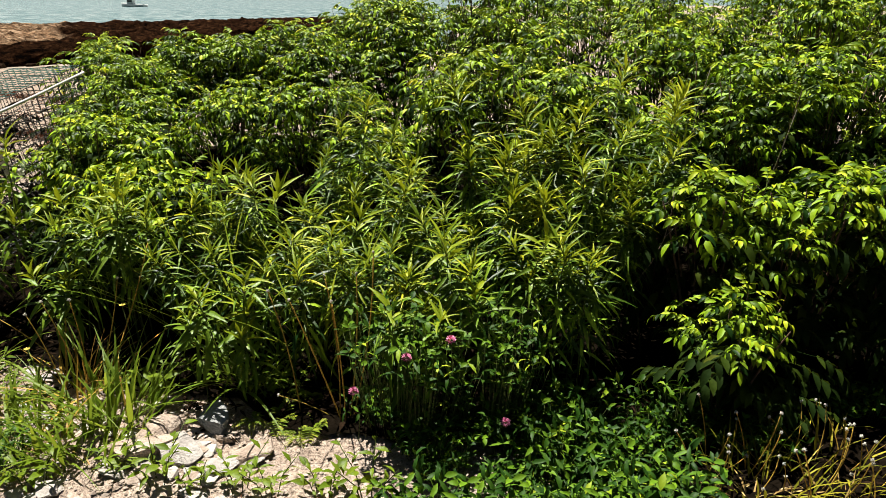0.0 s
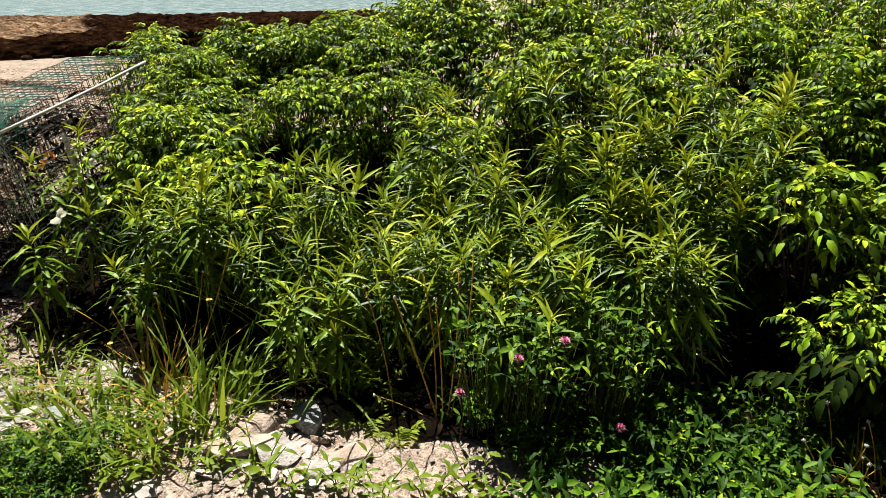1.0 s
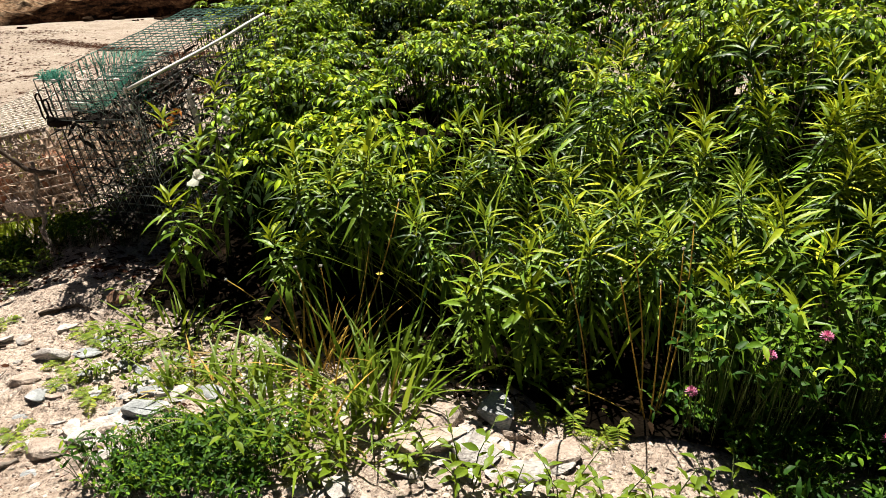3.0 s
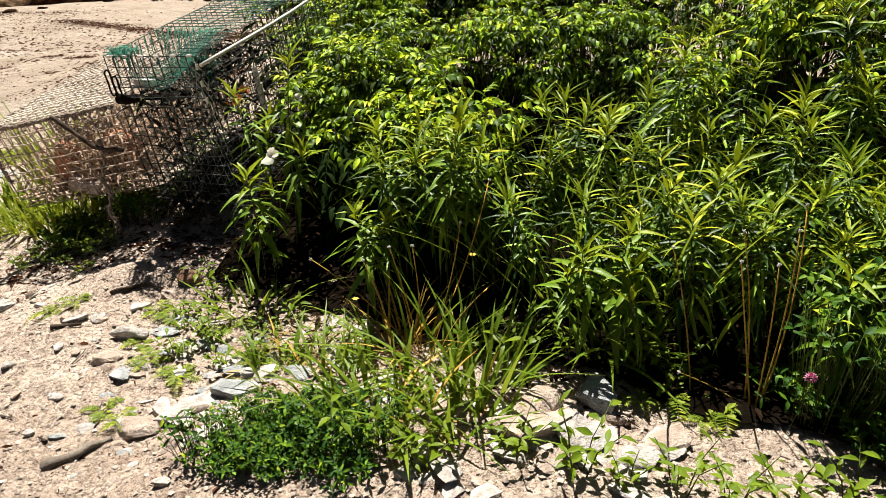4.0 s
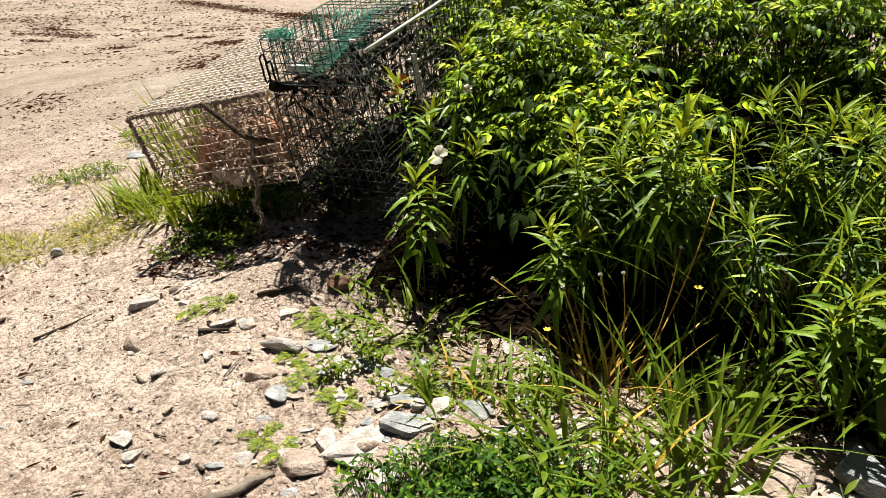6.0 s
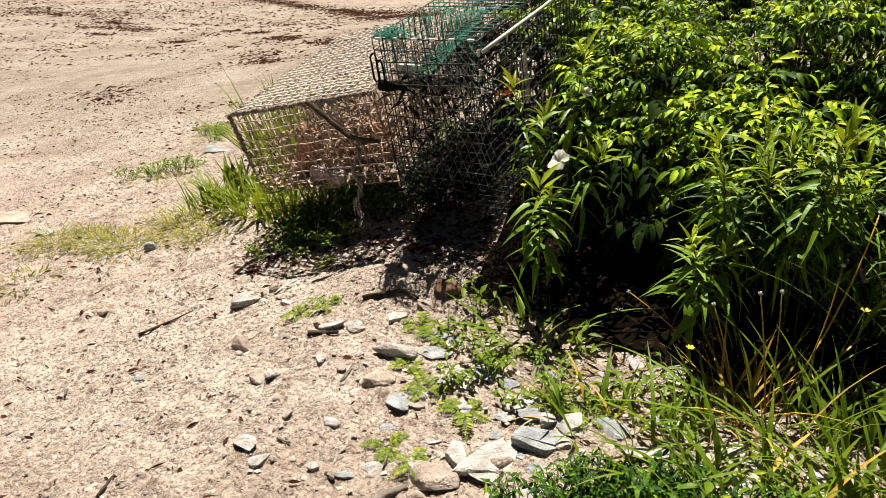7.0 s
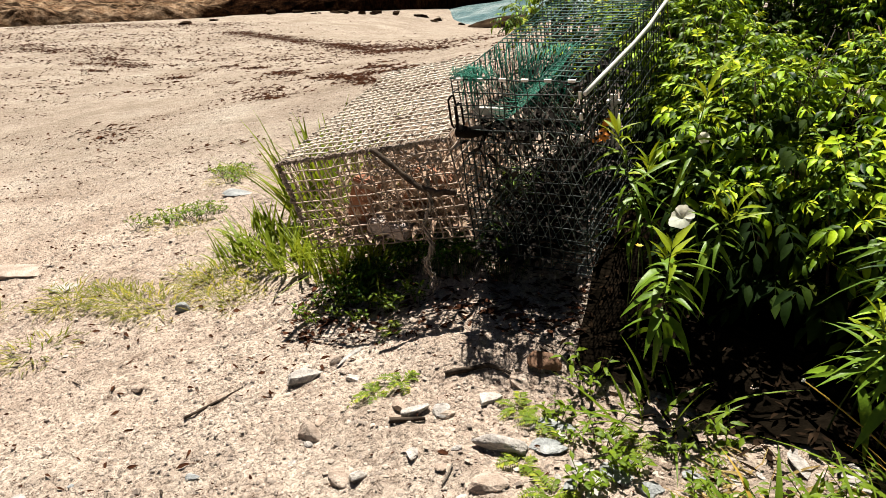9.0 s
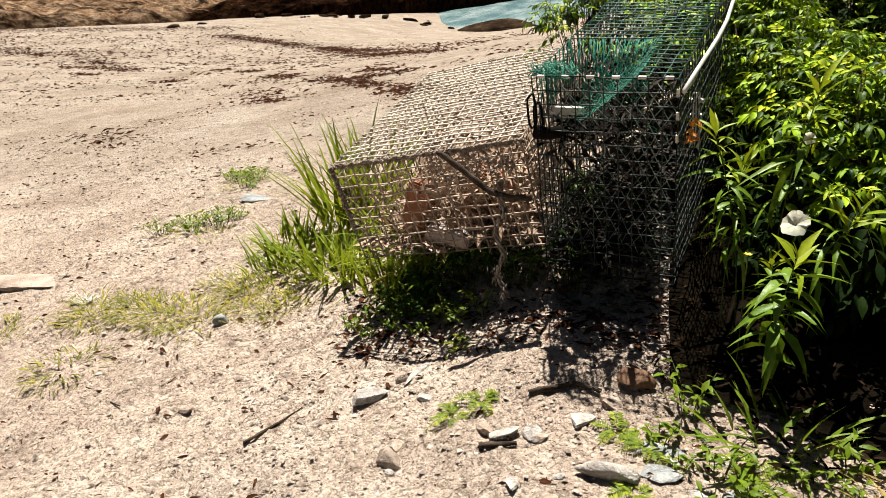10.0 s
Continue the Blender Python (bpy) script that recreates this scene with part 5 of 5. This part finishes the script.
for x, y, q in ((-4.82, 5.32, 1.1), (-4.68, 5.28, 1.0), (-4.92, 5.36, 0.9), (-4.49, 4.19, 1.0), (-4.66, 4.12, 0.9), (-4.34, 4.22, 1.1), (-4.25, 4.28, 0.8)):
    place(beach_weed[rnd.randrange(2)], turned(on_ground(x, y), rnd.uniform(0, 6.28), q), used)
for i in range(3):
    x, y = rnd.uniform(-0.22, -0.12), rnd.uniform(1.78, 1.93)
    place(clovers[rnd.randrange(3)], turned(on_ground(x, y), rnd.uniform(0, 6.28), rnd.uniform(0.8, 1.3)), used)
# clumps added under the tilted trap to cover and darken a sunlit patch
for i in range(16):
    x, y = rnd.uniform(-2.85, -2.2), rnd.uniform(2.9, 3.4)
    place(clovers[rnd.randrange(3)], turned(on_ground(x, y), rnd.uniform(0, 6.28), rnd.uniform(0.8, 1.4)), used)
for i in range(16):
    x, y = rnd.uniform(0.5, 1.25), rnd.uniform(1.56, 1.85)
    place(clovers[rnd.randrange(2)], turned(on_ground(x, y), rnd.uniform(0, 6.28), rnd.uniform(0.6, 1.1), 0.2), used)


def broad_weed(seed, n, h):
    q = random.Random(seed)
    root = thing("leafy_weed", "low weed with broad pointed green leaves", "weed", "low weeds")
    for k in range(4):
        az, hh = k * 1.6 + q.uniform(-0.4, 0.4), h * q.uniform(0.6, 1.15)
        base = fan(az, 0) * 0.02
        at = lambda t: base + fan(az, 0) * (hh * 0.5 * t * t) + Vector((0, 0, hh * t))
        stem = Shape()
        stem.tube([at(0), at(0.5), at(1)], 0.0018, 0.001)
        part("stem", stem, STEM, root)
        for i in range(n):
            s = Shape()
            ll = q.uniform(0.024, 0.048)
            s.leaf(at(0.25 + 0.75 * i / n), fan(i * 2.4 + q.uniform(-0.5, 0.5), radians(q.uniform(-10, 55))), Vector((q.uniform(-0.5, 0.5), q.uniform(-0.5, 0.5), 1)), ll, ll * q.uniform(0.3, 0.5), q.uniform(0.1, 0.5), 0.3, 4, 0.45)
            part("leaf", s, WEED, root)
    return root


weeds = [broad_weed(i, n, h) for i, (n, h) in enumerate(((6, 0.08), (8, 0.12), (5, 0.06)))]
for x, y, s in ((-0.51, 1.5, 1), (-0.3, 1.5, 1.1), (-0.42, 1.45, 0.9), (-0.18, 1.46, 1.1), (-0.62, 1.5, 0.9), (-0.85, 1.58, 0.9), (-0.72, 1.52, 1.1), (-1.05, 1.55, 1.2), (-1.2, 1.6, 1.1), (-1.85, 2.02, 0.8), (-1.78, 2.1, 0.8), (-1.7, 1.98, 0.7),
                (-1.95, 2.28, 0.9), (-1.83, 2.2, 0.9), (-1.88, 2.4, 1), (-2.72, 2.92, 1.0), (-2.85, 2.96, 0.9), (-2.6, 2.9, 0.8), (-2.78, 2.87, 0.8), (-2.66, 2.85, 0.9), (-2.9, 2.9, 0.7), (-2.95, 2.84, 0.8), (-2.8, 2.8, 0.9), (-2.7, 2.78, 0.8), (-2.58, 2.8, 0.9), (-2.5, 2.86, 0.8), (-2.88, 2.78, 0.7), (-0.95, 2.0, 1.3), (-0.85, 1.96, 1.4), (-0.75, 2.02, 1.5), (-4.42, 4.09, 1.2), (-4.25, 4.15, 1.0), (-4.67, 5.08, 1.2), (-4.55, 5.0, 1.0), (-0.55, 2.0, 1.3), (-1.55, 2.25, 1.0)):
    place(weeds[rnd.randrange(3)], turned(on_ground(x, y), rnd.uniform(0, 6.28), s), used)


for k in range(14):
    t = rnd.random()
    x, y = -1.95 + 0.75 * t + rnd.gauss(0, 0.05), 2.22 - 0.30 * t + rnd.gauss(0, 0.09)
    place(weeds[rnd.randrange(3)], turned(on_ground(x, y), rnd.uniform(0, 6.28), rnd.uniform(0.4, 0.85)), used)


def pinnate(seed, n, length, rise=0.35):
    """A rosette of fern-like silverweed leaves that arch out from its middle."""
    q = random.Random(seed)
    root = thing("silverweed", "yellow-green silverweed rosette with toothed leaflets", "weed", "silverweed on the sand")
    for i in range(n):
        s = Shape()
        a, ll = i * 6.28 / n + q.uniform(-0.4, 0.4), length * q.uniform(0.6, 1.2)
        el = rise * q.uniform(0.7, 1.4)
        d, side = fan(a, el), fan(a + 1.57, 0)
        twist = q.uniform(-0.6, 0.6)
        at = lambda k: d * (ll * k) + side * (0.12 * twist * ll * k * k) - Vector((0, 0, (0.1 + 0.85 * math.sin(el)) * ll * k * k))
        s.tube([at(k / 4) for k in range(5)], 0.001, 0.0006, 3)
        for k in range(10):
            t = 0.18 + 0.8 * k / 10
            w = ll * 0.23 * math.sin(math.pi * (0.15 + 0.75 * t)) * q.uniform(0.8, 1.1)
            along = (at(t + 0.05) - at(t)).normalized()
            for e in (-1, 1):
                s.leaf(at(t), side * e + along * 0.45 + Vector((0, 0, q.uniform(0.0, 0.4))), Vector((q.uniform(-0.3, 0.3), q.uniform(-0.3, 0.3), 1)) + side * (twist * 0.5), w, w * 0.36, 0.15, 0.3, 3, 0.5)
        s.leaf(at(0.98), (at(1) - at(0.9)).normalized(), Vector((0, 0, 1)), ll * 0.17, ll * 0.07, 0.1, 0.3, 3, 0.5)
        part("leaf", s, SILVERWEED, root)
    return root


silver = [pinnate(80, 8, 0.095, 0.5), pinnate(81, 6, 0.11, 0.6)]
for x, y, s in ((-2.466, 2.336, 0.9), (-2.40, 2.39, 0.9), (-2.05, 2.312, 1.0), (-1.98, 2.26, 0.9), (-2.526, 2.672, 0.9), (-1.92, 2.0, 1.0), (-1.8, 1.93, 1.0), (-2.0, 2.1, 0.9), (-1.95, 1.78, 0.9), (-1.86, 1.72, 0.8), (-0.55, 1.80, 0.7), (-0.41, 1.73, 0.7), (-1.6, 2.0, 1.0), (-1.75, 2.2, 1.0), (-1.5, 1.95, 1.1)):
    place(silver[rnd.randrange(2)], turned(on_ground(x, y), rnd.uniform(0, 6.28), s), used)


def seed_stalk(label, base, tip, mat=STRAW, bow=0.03):
    root = thing("seed_stalk", label, "dry flower stalk", "spent flower stalks")
    b, t = Vector(base), Vector(tip)
    root.matrix_basis = Matrix.Translation(b)
    t = t - b
    side = Vector((t.y, -t.x, 0)) * 0.3 + Vector((bow, 0, 0))
    s = Shape()
    s.tube([t * (k / 8) + side * (0.9 * (k / 8) * (1 - k / 8)) for k in range(9)], 0.0012 + 0.0028 * t.length, 0.0009 + 0.0014 * t.length, 5)
    part("stalk", s, mat, root)
    h, r = Shape(), random.Random(int(b.x * 1000))
    for k in range(26):
        d = Vector((r.gauss(0, 1), r.gauss(0, 1), r.gauss(0.4, 1))).normalized()
        h.tube([t, t + d * 0.0055], 0.0009, 0.0004, 3)
    h.blob(t, 0.0034, r)
    part("seed_head", h, FLUFF, root, "pale dried seed head", kind="stuff")


STALKS = [(-0.29, 1.80, -0.40, 1.72, 0.45), (-0.28, 1.80, -0.30, 1.78, 0.42), (-0.27, 1.81, -0.24, 1.86, 0.47), (-0.29, 1.81, -0.47, 1.80, 0.12), (-0.30, 1.82, -0.34, 1.92, 0.44), (-0.26, 1.82, -0.2, 1.95, 0.5), (-0.42, 1.85, -0.5, 1.9, 0.4),
          (-1.12, 2.0, -1.19, 1.96, 0.34), (-1.12, 2.02, -1.14, 2.02, 0.32), (-1.15, 2.03, -1.45, 2.12, 0.22), (-1.1, 2.0, -1.02, 2.1, 0.36), (-1.18, 1.98, -1.27, 2.0, 0.28), (-1.1, 2.05, -0.95, 2.2, 0.45)]
r2 = random.Random(5)
for k in range(34):
    x, y = 0.62 + 0.42 * r2.random(), 1.38 + 0.24 * r2.random()
    STALKS.append((x, y, x + r2.uniform(-0.08, 0.08), y + r2.uniform(-0.03, 0.08), r2.uniform(0.1, 0.24)))
for a, b, c, d, e in STALKS:
    seed_stalk("dry orange-brown flower stalk with a pale seed head", on_ground(a, b), (c, d, e))


def clover_flower(x, y, z):
    root = thing("clover_flower", "pink round clover flower on a thin stem", "flower", "pink clover flowers")
    root.matrix_basis = Matrix.Translation(on_ground(x, y + 0.05))
    t = Vector((x, y, z)) - on_ground(x, y + 0.05)
    s, h, r = Shape(), Shape(), random.Random(int(x * 999))
    s.tube([(0, 0, 0), t * 0.5 + Vector((0.01, 0.01, 0)), t], 0.0012, 0.001, 4)
    part("stem", s, STEM, root)
    for k in range(60):
        d = fan(k * 2.4, math.asin(max(-0.9, -0.5 + 1.5 * k / 60)))
        h.leaf(t + d * 0.004, d, Vector((0, 0, 1)) + d * 0.2, 0.011, 0.004, -0.1, 0.3, 3, 0.6)
    part("flower_head", h, PINK, root, "pink flower head")


for p in ((-0.093, 1.64, 0.325), (0.02, 1.66, 0.365), (-0.235, 1.66, 0.215), (0.16, 1.6, 0.16)):
    clover_flower(*p)


def white_flower(x, y, z, s, face):
    root = thing("white_flower", "white trumpet-shaped bindweed flower in the thicket", "flower")
    f, r = Vector(face).normalized(), random.Random(int(s * 1000))
    root.matrix_basis = Matrix.Translation((x, y, z)) @ f.to_track_quat("Z", "Y").to_matrix().to_4x4()
    for k in range(5):
        m, n = Shape(), 6
        bend = r.uniform(-0.7, 0.5)
        for i in range(n + 1):
            for j in range(n + 1):
                t, q = i / n, j / n
                a = (k + q * 1.04) * math.tau / 5
                rad = s * 0.5 * t ** 1.3 * (1 + 0.14 * math.sin(q * math.pi) + 0.05 * math.sin(a * 9))
                m.v.append(Vector((rad * math.cos(a), rad * math.sin(a), s * (0.42 * t ** 0.6 - 0.14 * t * t + bend * t * t * math.sin(q * math.pi) * 0.5 + 0.03 * t * math.sin(a * 13)))))
        m.f = [(i * 7 + j, i * 7 + j + 1, i * 7 + j + 8, i * 7 + j + 7) for i in range(n) for j in range(n)]
        part("petal", m, WHITE_PETAL, root)
    t = Shape()
    t.tube([(0, 0, 0), (0, 0.01, -0.03), (0.01, 0.03, -0.10)], 0.003, 0.0015, 5)
    part("stem", t, STEM, root)


white_flower(-1.69, 2.555, 0.38, 0.06, (-0.45, -0.6, 0.6))
white_flower(-1.653, 2.767, 0.54, 0.028, (-0.1, -1, 0.35))
def yellow_flower(x, y, z):
    root = thing("yellow_flower", "small yellow flower among the goldenrod leaves", "flower", "small yellow flowers")
    root.matrix_basis = Matrix.Translation((x, y, z))
    s = Shape()
    drop = z - on_ground(x + 0.02, y + 0.03).z
    s.tube([(0, 0, 0), (0.005, 0.008, -0.3 * drop), (0.015, 0.02, -0.7 * drop), (0.02, 0.03, -drop)], 0.0012, 0.0014, 4)
    part("stem", s, STEM, root)
    for k in range(6):
        m = Shape()
        m.leaf((0, 0, 0), fan(k * 1.05, 0.5), Vector((0, 0, 1)), 0.012, 0.008, 0.1, 0.2, 3, 0.6)
        part("petal", m, YELLOW, root)


YELLOW = plain("yellow petals", [(0.385, 0.275, 0.011), (0.44, 0.341, 0.022)], 40, 0.6)
for p in ((-1.79, 2.52, 0.31), (-0.98, 2.02, 0.30), (-1.3, 2.02, 0.15)):
    yellow_flower(*p)
put(goldenrod(120, 0.42, True, (0.18, 0.27), 0.3), -1.72, 2.46)


# ---- driftwood and sticks ----
def stick(pts, r0, r1, label, mat=DRIFTWOOD):
    fine = []
    for a, b in zip(pts, pts[1:]):
        for k in range(4):
            p = Vector(a).lerp(Vector(b), k / 4)
            fine.append(p + noise.noise_vector(p * 15) * r0 * 0.7)
    fine.append(Vector(pts[-1]))
    s = Shape()
    s.tube(fine, r0, r1, 8)
    s.v = [p + noise.noise_vector(Vector((p.x * 30, p.y * 30, p.z * 160))) * r0 * 0.55 for p in s.v]
    tagged(new("stick", s.mesh("stick", mat)), label, "driftwood", "sticks on the sand")


stick([on_ground(-1.97, 1.55, 0.008), on_ground(-1.91, 1.60, 0.012), on_ground(-1.855, 1.665, 0.008)], 0.015, 0.007, "weathered grey driftwood piece on the gravel")
stick([on_ground(-3.02, 2.22, 0.004), on_ground(-2.97, 2.33, 0.006), on_ground(-2.93, 2.40, 0.004)], 0.005, 0.002, "thin dark twig lying on the sand", DARK_WOOD)
stick([on_ground(-2.36, 2.19, 0.006), on_ground(-2.28, 2.23, 0.008)], 0.008, 0.005, "short dark wood fragment on the sand", DARK_WOOD)
stick([on_ground(-2.28, 2.42, 0.006), on_ground(-2.17, 2.47, 0.01), on_ground(-2.1, 2.45, 0.006)], 0.009, 0.004, "dark weathered twig near the trap's shadow", DARK_WOOD)
stick([(-2.63, 2.80, 0.435), (-2.57, 2.795, 0.405), (-2.52, 2.785, 0.37), (-2.46, 2.775, 0.335), (-2.40, 2.77, 0.32), (-2.34, 2.765, 0.33)], 0.008, 0.010, "dark knotted stick caught across the traps", DARK_WOOD)
r3 = random.Random(77)
for k in range(26):
    x, y, a, q = r3.uniform(-4.4, -1.6), r3.uniform(1.5, 3.0), r3.uniform(0, 6.28), r3.uniform(0.02, 0.08)
    if x > -1.9 and y > 2.2 or (x > -3 and y > 2.65):
        continue
    stick([on_ground(x, y, 0.004), on_ground(x + q * math.cos(a), y + q * math.sin(a), 0.008)], r3.uniform(0.002, 0.006), 0.002, "short dry twig lying on the sand", r3.choice((DARK_WOOD, DRIFTWOOD)))


# ---- far boat ----
def boat(p, az):
    root = thing("boat", "small white fishing boat with a cabin, moored offshore", "boat")
    root.matrix_basis = Matrix.Translation(p) @ Euler((0, 0, radians(az))).to_matrix().to_4x4()
    s = Shape()
    n = 9
    for i in range(n):
        t = i / (n - 1)
        x, w = -4.4 + 8.8 * t, 1.4 * (1 - max(0, (t - 0.45) / 0.55) ** 2.2)
        top = 0.75 + 0.6 * t * t
        s.v += [Vector((x, -w, top)), Vector((x, -w * 0.7, -0.3)), Vector((x, w * 0.7, -0.3)), Vector((x, w, top))]
    for i in range(n - 1):
        for j in range(4):
            a, b = 4 * i + j, 4 * i + (j + 1) % 4
            s.f.append((a, b, b + 4, a + 4))
    s.f += [(3, 2, 1, 0)]
    part("hull", s, HULL, root)
    for name, mat, q, d in (("cabin", HULL, (0.8, 0, 1.55), (2.0, 1.7, 1.5)), ("window", GLASS_DARK, (0.8, 0, 1.85), (1.7, 1.8, 0.6)), ("roof", HULL, (0.6, 0, 2.35), (2.6, 1.9, 0.12)), ("boot_stripe", BOOT, (-0.6, 0, 0.15), (7.2, 2.6, 0.25))):
        b = Shape()
        b.box(Matrix.Translation(q), *d)
        part(name, b, mat, root, smooth=False)
    m = Shape()
    m.tube([(-0.3, 0, 2.6), (-0.3, 0, 4.6)], 0.05, 0.03, 6)
    part("mast", m, HULL, root)


boat((-104, 256, -3.0), 170)


# low growth that closes the thicket's edge over the pale rocks
for x, y, top, apart in ((-1.68, 2.73, 0.67, True), (-0.60, 2.02, 0.34, True), (-0.40, 2.02, 0.44, False), (-0.28, 1.97, 0.42, False), (-0.12, 1.93, 0.42, False), (-0.03, 1.88, 0.38, False)):
    rod(x, y, top, apart)
tall_weed = broad_weed(7, 9, 0.20)
for x, y, k in ((-0.56, 1.93, 1.0), (-0.50, 1.97, 0.9), (-0.46, 1.91, 0.8)):
    place(tall_weed, turned(on_ground(x, y), 40 * x, k), used)
fern = pinnate(83, 5, 0.14, 1.0)
for x, y, k in ((-0.47, 1.83, 0.9), (-0.36, 1.77, 0.8), (-0.40, 1.95, 1.0)):
    place(fern, turned(on_ground(x, y), 30 * x, k), used)
put(grass_tuft(301, 34, 0.25, 0.10, "broad-bladed green grass beside the pale rocks", blade=(0.010, 0.018), bow=0.5), -0.93, 1.84)
put(grass_tuft(302, 26, 0.20, 0.10, "broad-bladed green grass beside the pale rocks", blade=(0.010, 0.018), bow=0.5), -0.96, 1.68)
put(grass_tuft(303, 12, 0.30, 0.05, "wide green grass blades over the blue-grey rock", blade=(0.014, 0.024), bow=0.7), -0.56, 2.0)
